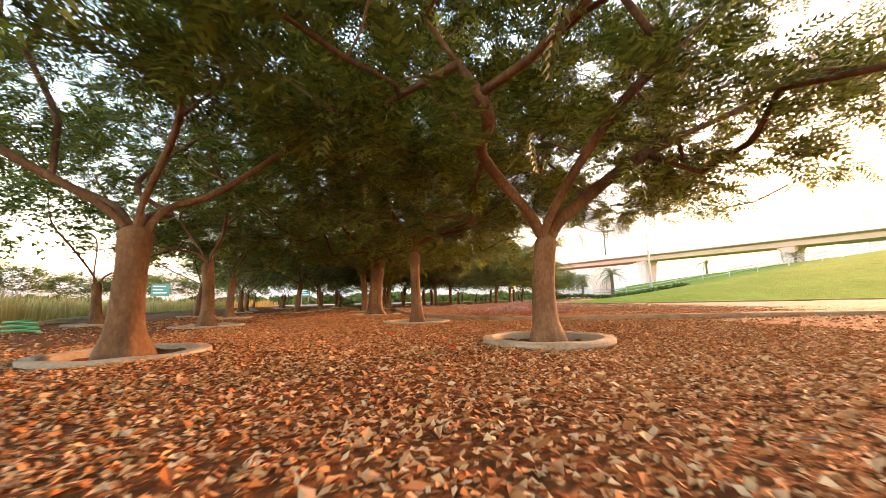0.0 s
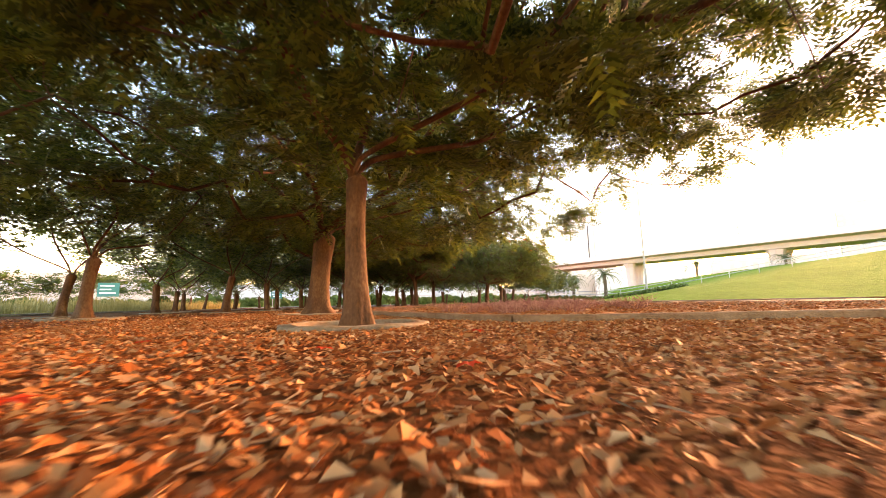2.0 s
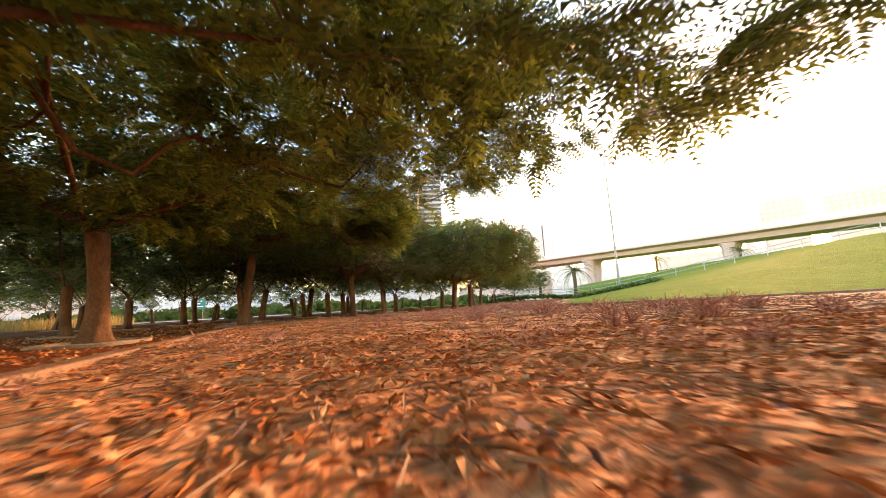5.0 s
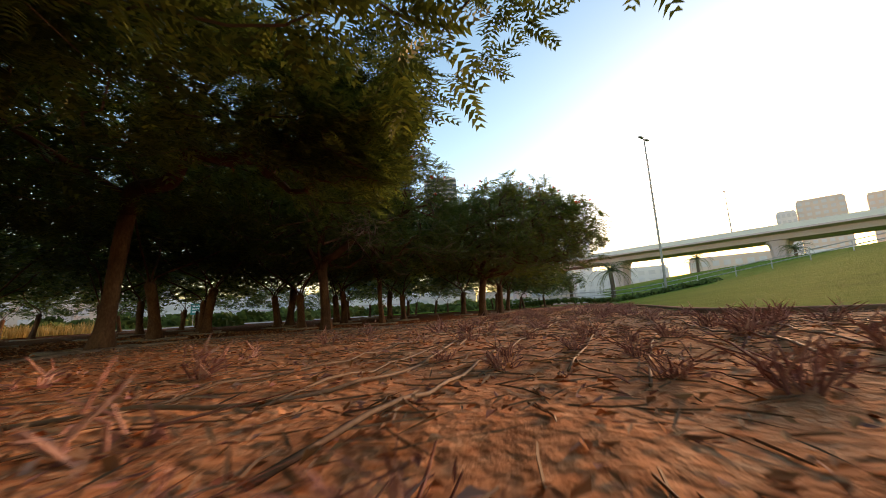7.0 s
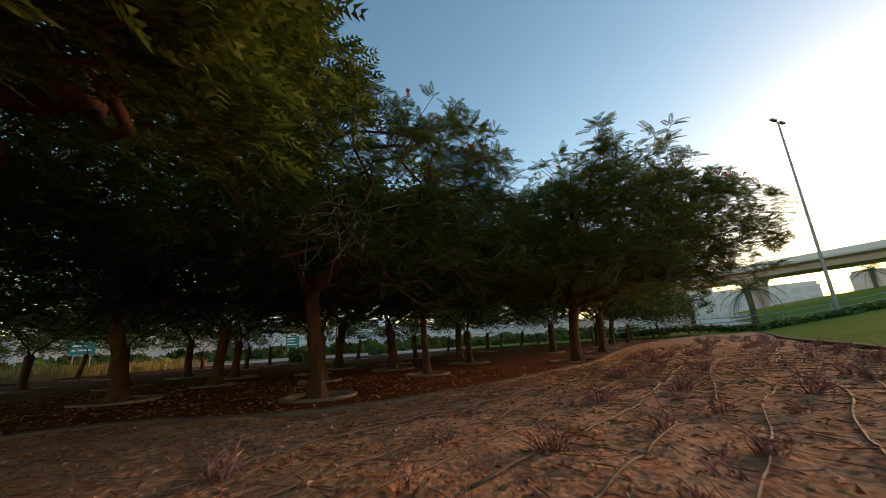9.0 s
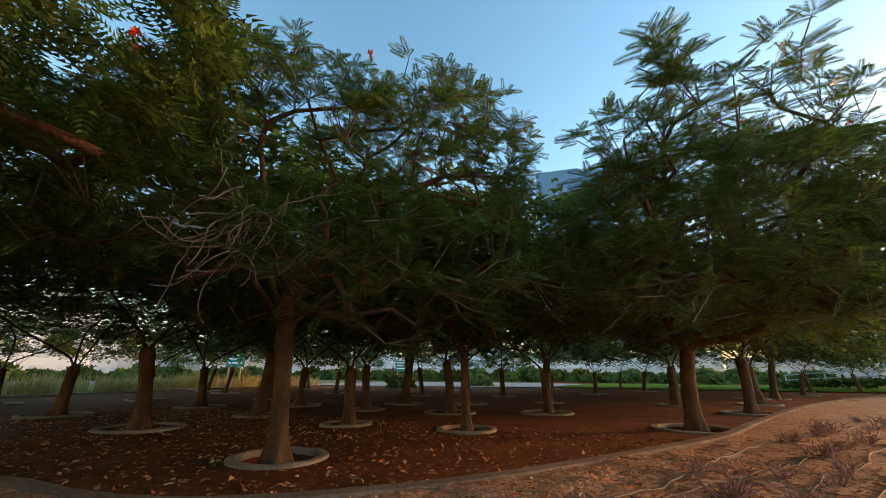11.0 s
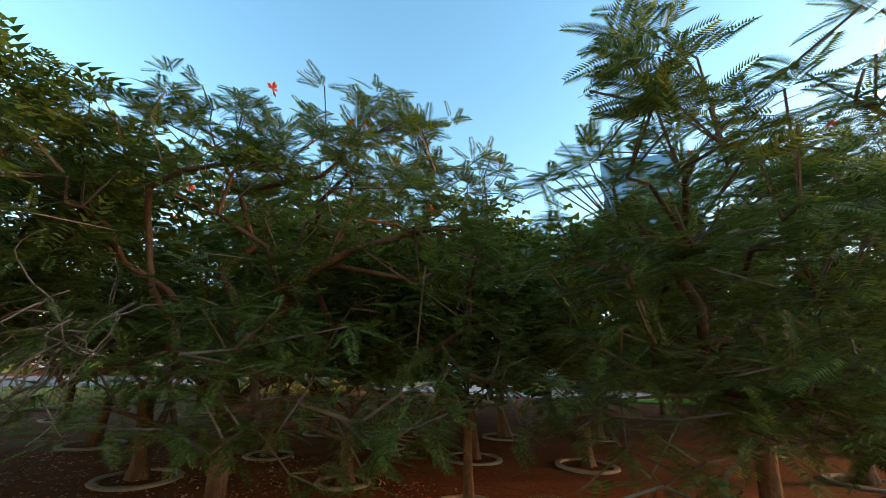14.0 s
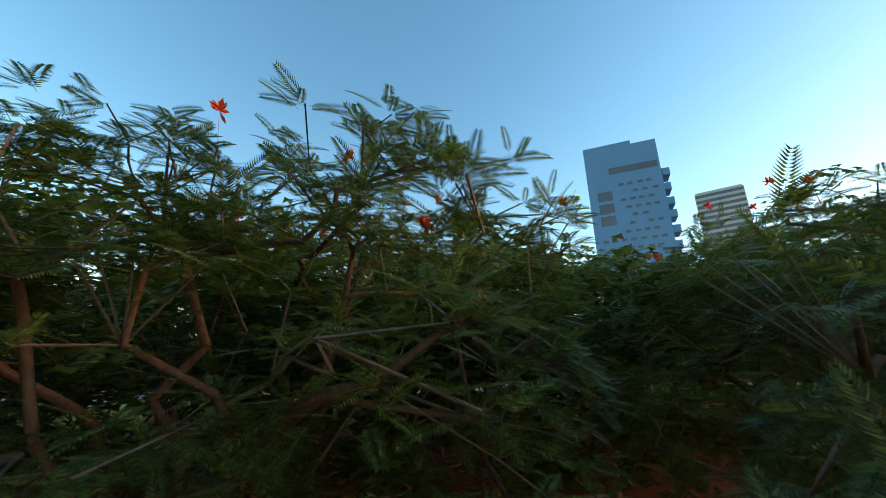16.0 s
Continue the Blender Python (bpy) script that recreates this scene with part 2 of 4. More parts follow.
def bed_height(x, y):
    d = dist_to([tuple(p) for p in KERB], x, y)
    return 0.05 + 0.03 * np.minimum(d, 2) / 2 + 0.018 * np.sin(1.7 * x + 0.9 * y) * np.cos(1.3 * y - 0.6 * x) + 0.012 * np.sin(5.1 * x) * np.sin(4.3 * y) + 0.010 * np.sin(9.7 * x + 4.1 * y) * np.sin(8.3 * y - 5.2 * x + 1) + 0.007 * np.sin(17 * x - 6 * y + 2) * np.sin(15 * y + 7 * x)


def ground_height(x, y):
    return 0.015 * np.sin(0.9 * x + 0.4) * np.cos(0.7 * y) + 0.008 * np.sin(3.7 * x) * np.sin(3.1 * y + 1)


def sheet(name, xs, ys, height, poly, material, label, category):
    """A sheet of ground over the grid xs, ys, kept where it lies inside poly."""
    gx, gy = np.meshgrid(xs, ys)
    gz = height(gx, gy)
    verts = np.stack([gx, gy, gz], -1).reshape(-1, 3)
    cx, cy = (gx[1:, 1:] + gx[:-1, :-1]) / 2, (gy[1:, 1:] + gy[:-1, :-1]) / 2
    keep = np.ones(cx.shape, bool) if poly is None else inside(poly, cx, cy)
    w = len(xs)
    a = (np.arange(len(ys) - 1)[:, None] * w + np.arange(w - 1))[keep]
    faces = [(int(i), int(i) + 1, int(i) + w + 1, int(i) + w) for i in a]
    used = np.unique(np.array(faces))
    remap = np.full(len(verts), -1)
    remap[used] = np.arange(len(used))
    return tagged(link(name, verts[used], [tuple(int(remap[i]) for i in f) for f in faces], material, smooth=True), label, category, kind="structure")


def spaced(*stops):
    """Coordinates with their own step in each stretch: start, (end, step), ..."""
    out = [stops[0]]
    for end, step in stops[1:]:
        n = max(1, round((end - out[-1]) / step))
        out += list(np.linspace(out[-1], end, n + 1)[1:])
    return np.array(out)


# ---------------------------------------------------------------- ground
gx = spaced(-3000, (-400, 650), (-60, 60), (-14, 3), (-6, 0.3), (5.6, 0.12), (8, 0.5), (60, 4), (400, 60), (3000, 650))
gy = spaced(-3000, (-200, 700), (-20, 30), (0, 1.5), (32.6, 0.13), (42, 0.4), (80, 3), (400, 50), (3000, 650))


def base_height(x, y):
    near = np.clip(1 - np.maximum(np.abs(x + 3) - 10, np.abs(y - 17) - 18) / 4, 0, 1)
    z = ground_height(x, y) * near
    for tx, ty, r in PITS:
        z = z - 0.13 * np.clip((r - np.hypot(x - tx, y - ty)) / 0.1, 0, 1)
    return z


sheet("ground", gx, gy, base_height, None, M_SOIL, "reddish soil strewn with brown fallen leaves under the trees", "ground")
sheet("planting_bed", spaced(-3.2, (9, 0.1), (11, 0.2), (30, 1.0), (110, 5)), spaced(-10, (7, 1.0), (29, 0.1), (34, 0.2), (58, 0.8)), bed_height, BED_POLY, M_BED, "bare sandy planting bed with cut-back stubble", "planting bed")
sheet("lawn", spaced(5, (30, 0.5), (140, 3)), spaced(0, (60, 0.6), (120, 3)), lawn_height, LAWN_POLY, M_LAWN, "smooth green mown lawn rising to a bank", "lawn")
edge = np.array(GROVE_EDGE)
verge_poly = [tuple(p) for p in edge] + [(-22, 51), (-60, 51), (-60, -40), (-9, -40)]
sheet("verge", spaced(-60, (-8, 0.8)), spaced(-40, (51, 0.8)), lambda x, y: 0.05 + 0.02 * np.sin(x) * np.sin(y), verge_poly, M_VERGE, "yellow-green rough grass verge beside the road", "grass verge")


def flat(name, poly, z, material, label, category):
    return tagged(link(name, [(x, y, z) for x, y in poly], [tuple(range(len(poly)))], material), label, category, kind="structure")


flat("road", [(-62, -120), (-38, -120), (-36, 70), (-30, 180), (-60, 400), (-90, 400), (-58, 120)], 0.09, M_ROAD, "pale grey asphalt road beyond the trees", "road")
flat("pavement", [(-27, 52.5), (-20, 51.5), (-3, 56), (-1, 74), (-8, 80), (-28, 76)], 0.06, M_PAVE, "pale paved square behind the grove", "pavement")


flat("lawn_2", [(-2, 57), (30, 57), (36, 80), (0, 80)], 0.075, M_LAWN, "strip of mown green lawn beyond the trees", "lawn")
flat("verge_2", [(-60, 51.2), (-27.5, 51.2), (-28.5, 77), (-60, 90)], 0.07, M_VERGE, "yellow-green rough grass beside the road", "grass verge")


# ---------------------------------------------------------------- kerbs
def kerb(name, line, width, height, base, material, label, piece, gap=0.012):
    """Kerb stones along a line: each stone a mesh of its own under the kerb."""
    top = thing(name, (0, 0, 0), label, "kerb", kind="structure")
    seg = np.r_[0, np.cumsum(np.hypot(*np.diff(line, axis=0).T))]
    n = int(seg[-1] // piece)
    for i in range(n):
        s = np.linspace(i * piece + gap / 2, (i + 1) * piece - gap / 2, 6)
        px, py = np.interp(s, seg, line[:, 0]), np.interp(s, seg, line[:, 1])
        t = np.stack([np.gradient(px), np.gradient(py)], 1)
        t /= np.linalg.norm(t, axis=1)[:, None]
        nx, ny = -t[:, 1], t[:, 0]
        z0 = base(px, py)
        lift = random.uniform(-0.002, 0.002)
        c = 0.022
        prof = [(-width / 2, -0.12), (-width / 2, height - c), (-width / 2 + c * 0.3, height - c * 0.3), (-width / 2 + c, height), (width / 2 - c, height), (width / 2 - c * 0.3, height - c * 0.3), (width / 2, height - c), (width / 2, -0.12)]
        verts = [(px[k] + nx[k] * o, py[k] + ny[k] * o, z0[k] + h + (lift if h > 0 else 0)) for k in range(6) for o, h in prof]
        m = len(prof)
        faces = [(k * m + j, k * m + j + 1, (k + 1) * m + j + 1, (k + 1) * m + j) for k in range(5) for j in range(m - 1)]
        faces += [tuple(range(m))[::-1], tuple(5 * m + j for j in range(m))]
        link("kerb_stone", verts, faces, material, top)
    return top


kerb("kerb_1", KERB, 0.175, 0.08, lambda x, y: 0 * x, M_KERB, "low curved sand-coloured concrete kerb round the bed", 1.5, 0.002)
kerb("kerb_2", LAWN_EDGE, 0.16, 0.15, lambda x, y: 0 * x, M_KERB, "low concrete kerb edging the lawn", 2.0)
kerb("kerb_3", spline([(-9.1, -10), (-8.9, 0), (-9.3, 6), (-10.6, 10), (-14.1, 15), (-17.1, 22), (-19.1, 30), (-22, 40)], 0.5), 0.15, 0.1, lambda x, y: 0 * x, M_CONC, "low concrete edging between the grove and the verge", 2.0)


# ---------------------------------------------------------------- trees
def leaf_shape(pairs, slim, stalk=True, droop=0.22):
    """One feathery leaf of unit length along x: tapered pinnae on a drooping stalk."""
    verts, faces = [], []

    def drop(s):
        return -droop * s * s

    for i in range(pairs):
        s = 0.16 + 0.80 * i / (pairs - 1)
        ln = (0.34 if pairs < 10 else 0.27) * (0.55 + 0.45 * math.sin(math.pi * (0.15 + 0.8 * s))) * (1.0 if s < 0.9 else 0.8)
        for side in (-1, 1):
            ang = radians(62 - 22 * s)
            d = Vector((math.cos(ang), side * math.sin(ang), -0.18))
            q = Vector((-math.sin(ang) * side, math.cos(ang), 0)) * side
            b = Vector((s, 0, drop(s)))
            k = len(verts)
            verts += [b + d * ln * 0.12 - q * slim, b + d * ln, b + d * ln * 0.25 + q * slim]
            faces.append((k, k + 1, k + 2))
    if stalk:
        k = len(verts)
        verts += [Vector((0, -0.007, 0)), Vector((0, 0.007, 0)), Vector((0.55, 0.004, drop(0.55))), Vector((1.0, 0, drop(1.0))), Vector((0.55, -0.004, drop(0.55)))]
        faces.append((k, k + 1, k + 2, k + 4))
        faces.append((k + 4, k + 2, k + 3))
    return np.array([tuple(v) for v in verts]), faces


FINE_LEAF = leaf_shape(16, 0.021, True, 0.24)
MEDIUM_LEAF = leaf_shape(7, 0.053, False, 0.26)
PLAIN_LEAF = leaf_shape(3, 0.13, False)
COARSE_LEAF = leaf_shape(2, 0.19, False)


def foliage(name, rng, tips, axes, per_tip, size, shape, parent, material):
    """Rosettes of leaves at the tips, all in one mesh."""
    tv, tf = shape
    n = len(tips) * per_tip
    base = np.repeat(tips, per_tip, 0) + rng.normal(0, 0.09 * size, (n, 3))
    ax = np.repeat(axes, per_tip, 0)
    spin = rng.uniform(0, 2 * np.pi, n)
    lean = rng.uniform(0.45, 1.5, n)
    helper = np.where(np.abs(ax[:, 2:]) < 0.9, [[0, 0, 1.0]], [[1.0, 0, 0]])
    u = np.cross(ax, helper)
    u /= np.linalg.norm(u, axis=1)[:, None]
    v = np.cross(ax, u)
    d = np.cos(lean)[:, None] * ax + np.sin(lean)[:, None] * (np.cos(spin)[:, None] * u + np.sin(spin)[:, None] * v)
    d[:, 2] = d[:, 2] * 0.38
    d /= np.linalg.norm(d, axis=1)[:, None]
    up = np.array([[0, 0, 1.0]]) + rng.normal(0, 0.2, (n, 3))
    side = np.cross(up, d)
    side /= np.linalg.norm(side, axis=1)[:, None] + 1e-9
    up = np.cross(d, side)
    ln = rng.uniform(0.7, 1.25, n) * size
    verts = base[:, None] + ln[:, None, None] * (tv[None, :, :1] * d[:, None] + tv[None, :, 1:2] * side[:, None] + tv[None, :, 2:] * up[:, None])
    k = len(tv)
    faces = []
    for i in range(n):
        o = i * k
        faces += [tuple(j + o for j in f) for f in tf]
    return link(name, verts.reshape(-1, 3), faces, material, parent)


def skeleton_of(rng, fork, limbs, tips):
    """Nodes, parents and radii of a branch system that reaches all tips."""
    nodes, parent = [np.array(fork)], [-1]
    for limb in limbs:
        last = 0
        for p in limb:
            nodes.append(np.array(p))
            parent.append(last)
            last = len(nodes) - 1
    order = np.argsort(np.linalg.norm(tips - fork, axis=1))
    for i in order:
        tip = tips[i]
        arr = np.array(nodes)
        reach = np.linalg.norm(arr - fork, axis=1)
        d = np.linalg.norm(arr - tip, axis=1) + np.where(reach > np.linalg.norm(tip - fork) * 0.97, 3, 0) + 0.10 * np.abs(tip[2] - arr[:, 2])
        j = int(np.argmin(d))
        a, gap = arr[j], np.linalg.norm(arr[j] - tip)
        steps = max(1, int(gap / 0.4))
        last = j
        for s in range(1, steps + 1):
            f = s / steps
            p = a + (tip - a) * f + (rng.normal(0, 0.05, 3) * gap ** 0.5 if s < steps else 0)
            p[2] += 0.10 * gap * math.sin(math.pi * f) * (-0.5)
            nodes.append(p)
            parent.append(last)
            last = len(nodes) - 1
    return np.array(nodes), np.array(parent)


def branch_mesh(nodes, parent, thick, start_radius):
    n = len(nodes)
    load = np.zeros(n)
    kids = [[] for _ in range(n)]
    for i in range(n - 1, 0, -1):
        load[i] = load[i] or 0.0065 ** 2.2
        load[parent[i]] += load[i]
        kids[parent[i]].append(i)
    count = load / 0.0065 ** 2.2
    rad = 0.0055 * count ** min(0.62, math.log(start_radius / 0.0055) / math.log(max(count[0], 2)))
    rad = np.maximum(rad, 0.005)
    big, small = [], []
    todo = [(0, k) for k in kids[0]]
    while todo:
        a, b = todo.pop()
        chain = [a, b]
        while kids[chain[-1]]:
            ks = sorted(kids[chain[-1]], key=lambda k: -rad[k])
            todo += [(chain[-1], k) for k in ks[1:]]
            chain.append(ks[0])
        r = rad[chain].copy()
        r[0] = min(r[0], r[1] * 1.15)
        pts = nodes[chain]
        cut = int(np.argmax(r < thick)) if (r < thick).any() else len(r)
        if cut >= 2:
            big.append(tube(pts[:cut + 1], r[:cut + 1], 7, True))
            pts, r = pts[cut:], r[cut:]
        if len(pts) > 1:
            small.append(tube(pts, r, 3, False))
    return joined(big), joined(small)


def crown_tips(rng, count, center, radius, top, low, ragged, peak, sprigs, clump=0.34):
    """Tip places in a broad uneven dome, most of them in its outer shell."""
    a = rng.uniform(0, 2 * np.pi, count)
    q = np.sqrt(rng.uniform(0.0, 1, count))
    ph = rng.uniform(0, 6.28, 6)
    lobe = 1 + ragged * (np.sin(3 * a + ph[0]) * 0.5 + np.sin(5 * a + ph[1]) * 0.35 + np.sin(9 * a + ph[2]) * 0.2)
    r = q * radius * lobe
    hump = 1 + ragged * 0.8 * (np.sin(2.1 * r * np.cos(a) + ph[3]) * np.sin(2.3 * r * np.sin(a) + ph[4]))
    dome = np.sqrt(np.clip(1 - q ** peak, 0, 1))
    hi = center[2] + (top - center[2]) * dome * hump
    lo = center[2] - (center[2] - low) * (1 - 0.45 * q ** 5) * (0.85 + 0.15 * np.sin(4 * a + ph[5]))
    pick = rng.uniform(0, 1, count)
    f = np.where(pick < 0.44, rng.uniform(0.74, 1.0, count), np.where(pick < 0.64, rng.uniform(0.0, 0.25, count), rng.uniform(0.1, 0.85, count)))
    f = np.where(pick < sprigs, 1.0 + rng.uniform(0.05, 0.3, count) / np.maximum(hi - lo, 0.8), f)
    z = lo + (hi - lo) * f
    tips = np.stack([center[0] + r * np.cos(a), center[1] + r * np.sin(a), z], 1)
    axes = np.stack([np.cos(a) * (0.35 + 0.6 * q), np.sin(a) * (0.35 + 0.6 * q), 0.25 + 0.9 * (f - 0.35)], 1)
    axes += rng.normal(0, 0.22, axes.shape)
    heart = tips[rng.choice(count, max(8, count // 15), replace=False)]
    near = np.array([np.argmin(((heart - p) ** 2).sum(1)) for p in tips])
    tips = tips + (heart[near] - tips) * clump
    return tips, axes / np.linalg.norm(axes, axis=1)[:, None]


def make_tree(at, seed, label, radius=4.0, top=5.6, low=1.9, fork=1.35, girth=0.145, lean=(0, 0), shift=(0, 0), tips=330, per_tip=8, size=0.40, shape=None, flowers=0, pods=0, group="grove trees", limbs=4, every=1, peak=2.4, sprigs=0.03, ragged=0.24, extra=(), bloom=1.0):
    rng = np.random.default_rng(seed)
    tree = thing("tree", at, label, "tree", group)
    fx, fy = lean
    zs = np.linspace(-0.22, fork, 11)
    f = np.clip(zs / fork, 0, 1)
    line = np.stack([fx * f ** 1.4 + 0.03 * np.sin(3 * f + seed), fy * f ** 1.4 + 0.03 * np.sin(2.4 * f + 2 * seed), zs], 1)
    rr = girth * (1 + 0.6 * np.exp(-np.maximum(zs, 0) / 0.13) - 0.14 * f + 0.16 * f ** 4)
    line = np.vstack([line, line[-1] + (fx * 0.05, fy * 0.05, 0.05), line[-1] + (fx * 0.08, fy * 0.08, 0.085)])
    zs, rr = np.r_[zs, fork + 0.05, fork + 0.085], np.r_[rr, rr[-1] * 0.74, rr[-1] * 0.3]
    v, fc = tube(line, rr, 18)
    v = np.array(v)
    ang = np.arctan2(v[:, 1] - np.interp(v[:, 2], zs, line[:, 1]), v[:, 0] - np.interp(v[:, 2], zs, line[:, 0]))
    bulge = 1 + (0.07 + 0.36 * np.exp(-np.maximum(v[:, 2], 0) / 0.16)) * np.sin(5 * ang + seed) * 0.55 + 0.05 * np.sin(2 * ang + 4 * v[:, 2])
    cx, cy = np.interp(v[:, 2], zs, line[:, 0]), np.interp(v[:, 2], zs, line[:, 1])
    v[:, 0], v[:, 1] = cx + (v[:, 0] - cx) * bulge, cy + (v[:, 1] - cy) * bulge
    link("trunk", v, fc, M_BARK, tree, True)
    top_pt = line[-3] - np.array([0, 0, 0.2])
    center = np.array([fx + shift[0], fy + shift[1], low + (top - low) * 0.42])
    tp, ax = crown_tips(rng, tips, center, radius, top, low, ragged, peak, sprigs)
    if len(extra):
        ends = np.repeat(np.array(extra, float) - np.array(at), 9, 0) + rng.normal(0, 0.13, (9 * len(extra), 3))
        out = ends - center + np.array([0, 0, 1.5])
        tp, ax = np.vstack([tp, ends]), np.vstack([ax, out / np.linalg.norm(out, axis=1)[:, None]])
    arms = []
    for i in range(limbs):
        a = seed * 1.3 + 2 * math.pi * i / limbs + rng.uniform(-0.35, 0.35)
        reach = radius * rng.uniform(0.45, 0.62)
        end = np.array([center[0] + reach * math.cos(a), center[1] + reach * math.sin(a), low + (top - low) * rng.uniform(0.35, 0.62)])
        b1 = top_pt + np.array([math.cos(a) * girth * 1.15, math.sin(a) * girth * 1.15, 0.42]) + rng.normal(0, 0.03, 3)
        b2 = top_pt + (end - top_pt) * 0.45 + rng.normal(0, 0.2, 3)
        b3 = top_pt + (end - top_pt) * 0.74 + rng.normal(0, 0.24, 3)
        arms.append(list(spline([top_pt, b1, b2, b3, end], 0.15)[1:]))
    nodes, par = skeleton_of(rng, top_pt, arms, np.vstack([tp[:tips:every], tp[tips:]]))
    big, small = branch_mesh(nodes, par, 0.016, girth * 1.2)
    link("branching", *big, M_BARK, tree, True)
    tagged(link("twig_work", *small, M_BRANCH, tree), kind="stuff")
    tagged(foliage("crown", rng, tp, ax, per_tip, size, shape or FINE_LEAF, tree, M_LEAF), kind="stuff")
    high = np.argsort(-(tp[:, 2] + rng.normal(0, 0.5, len(tp))))
    for i in list(high[:flowers * 3 // 5]) + list(high[len(tp) // 10:len(tp) // 2][::max(1, len(tp) // max(1, flowers))])[:flowers * 2 // 5]:
        hub = tp[i] + ax[i] * 0.2
        v, fc = [hub], []
        for _ in range(26):
            d = rng.normal(0, 1, 3) + ax[i] * 0.8
            d *= bloom * rng.uniform(0.06, 0.13) / np.linalg.norm(d)
            e = np.cross(d, rng.normal(0, 1, 3))
            e *= bloom * 0.021 / (np.linalg.norm(e) + 1e-9)
            v += [hub + d * 0.6 + e, hub + d, hub + d * 0.6 - e]
            fc.append((0, len(v) - 3, len(v) - 2, len(v) - 1))
        v += [tp[i] + (0.004, 0, 0), tp[i] - (0.004, 0, 0)]
        fc.append((0, len(v) - 2, len(v) - 1))
        link("flower", v, fc, M_FLOWER, tree, label="scarlet many-petalled flower")
    for i in rng.choice(len(tp), pods, replace=False) if pods else ():
        p = tp[i]
        pts = [p + np.array([0.006 * k, 0.002 * k * k, -0.032 * k]) for k in range(6)]
        v, fc = tube(pts, [0.003, 0.009, 0.011, 0.01, 0.008, 0.003], 5)
        link("seed_pod", v, fc, M_POD, tree, label="long yellow-brown seed pod")
    return tree


BROAD = "broad feathery-leaved shade tree with a tan trunk in a ring kerb"
TREES = []


def put_copy(src, x, y, turn, size=1.0):
    t = copy_thing(src, pose(x, y, 0, 0, 0, turn) @ Matrix.Scale(size, 4))
    TREES.append((x, y))
    return t


# the trees beside the flight line
reach = np.random.default_rng(71)
mid_s = make_tree((-7.25, 13.3, 0), 27, "open-crowned shade tree in the grove with a tan trunk", 3.6, 5.2, 1.9, 1.3, 0.125, (0.1, 0.05), (0, 0), 240, 6, 0.34, MEDIUM_LEAF, limbs=4, every=3)
tree_r = make_tree((1.28, 4.7, 0), 3, BROAD, 5.4, 5.6, 1.55, 1.13, 0.13, (0.08, 0.05), (1.0, 0.2), 2150, 6, 0.40, MEDIUM_LEAF, limbs=5, every=4)
tree_l = make_tree((-2.97, 4.1, 0), 11, BROAD, 3.9, 5.5, 1.75, 1.2, 0.15, (-0.06, 0.05), (-0.3, 0.3), 900, 6, 0.33, MEDIUM_LEAF, limbs=5, every=4)
tree_m = make_tree((-0.47, 8.56, 0), 15, BROAD, 5.0, 5.6, 1.85, 1.5, 0.108, (0.0, 0.03), (1.1, 0.2), 860, 6, 0.34, MEDIUM_LEAF, limbs=4, every=4)
tree_t1 = make_tree((-3.38, 23.6, 0), 7, "shade tree with a tall leaning tan trunk at the kerb", 3.3, 4.6, 1.9, 2.4, 0.12, (0.24, 0.1), (0.6, -1.35), 1150, 6, 0.31, MEDIUM_LEAF, limbs=4, every=4,
                    extra=[(0.7 + 0.8 * a * math.cos(b), 21.75 + 0.95 * a * math.sin(b), 2.0 + 1.4 * c * (1.15 - 0.35 * a)) for a, b, c in reach.uniform((0.2, 0, 0), (1, 6.28, 1), (48, 3))])
tree_a = make_tree((-2.24, 13.5, 0), 4, "large old shade tree with a thick fluted trunk", 6.7, 6.6, 1.35, 1.8, 0.235, (0.04, 0.1), (1.1, -0.2), 2800, 6, 0.43, MEDIUM_LEAF, limbs=6, every=6, peak=3.4)
tree_t2 = make_tree((-0.37, 26.13, 0), 5, "shade tree with a pale straight trunk, bare twigs and red flowers", 2.7, 4.25, 1.45, 1.4, 0.108, (-0.15, -0.05), (0.3, 0.0), 1650, 6, 0.19, FINE_LEAF, flowers=26, pods=6, every=3, peak=3.0, sprigs=0.035, ragged=0.22, limbs=6, bloom=0.55,
                    extra=[(1.87, 25.93, 4.15), (1.92, 25.4, 4.0), (0.62, 24.5, 3.85), (0.86, 24.2, 3.55), (2.5, 26.2, 3.45), (2.3, 25.6, 3.85), (2.55, 26.6, 3.7), (1.57, 24.8, 1.95), (2.13, 24.95, 1.9), (2.5, 26.6, 1.95), (1.93, 26.1, 1.65), (0.3, 24.1, 3.3), (1.2, 24.5, 1.8),
                           (0.9, 24.3, 1.9), (1.8, 24.7, 1.7), (0.4, 24.1, 2.1), (2.6, 25.6, 1.75), (2.9, 26.4, 1.65), (1.2, 25.2, 1.5), (2.4, 25.3, 1.55), (0.9, 24.9, 1.55), (1.5, 25.7, 1.4), (2.1, 26.3, 1.45), (1.7, 25.3, 1.7), (1.2, 25.0, 3.85), (1.5, 25.6, 3.95), (1.1, 25.6, 4.15), (1.5, 24.95, 3.5), (1.8, 25.6, 3.5), (2.1, 26.0, 3.2), (1.3, 24.7, 3.2), (2.0, 25.3, 3.0), (2.3, 26.0, 2.7), (0.8, 25.0, 4.15), (1.6, 25.2, 2.6), (2.2, 26.6, 3.2)])
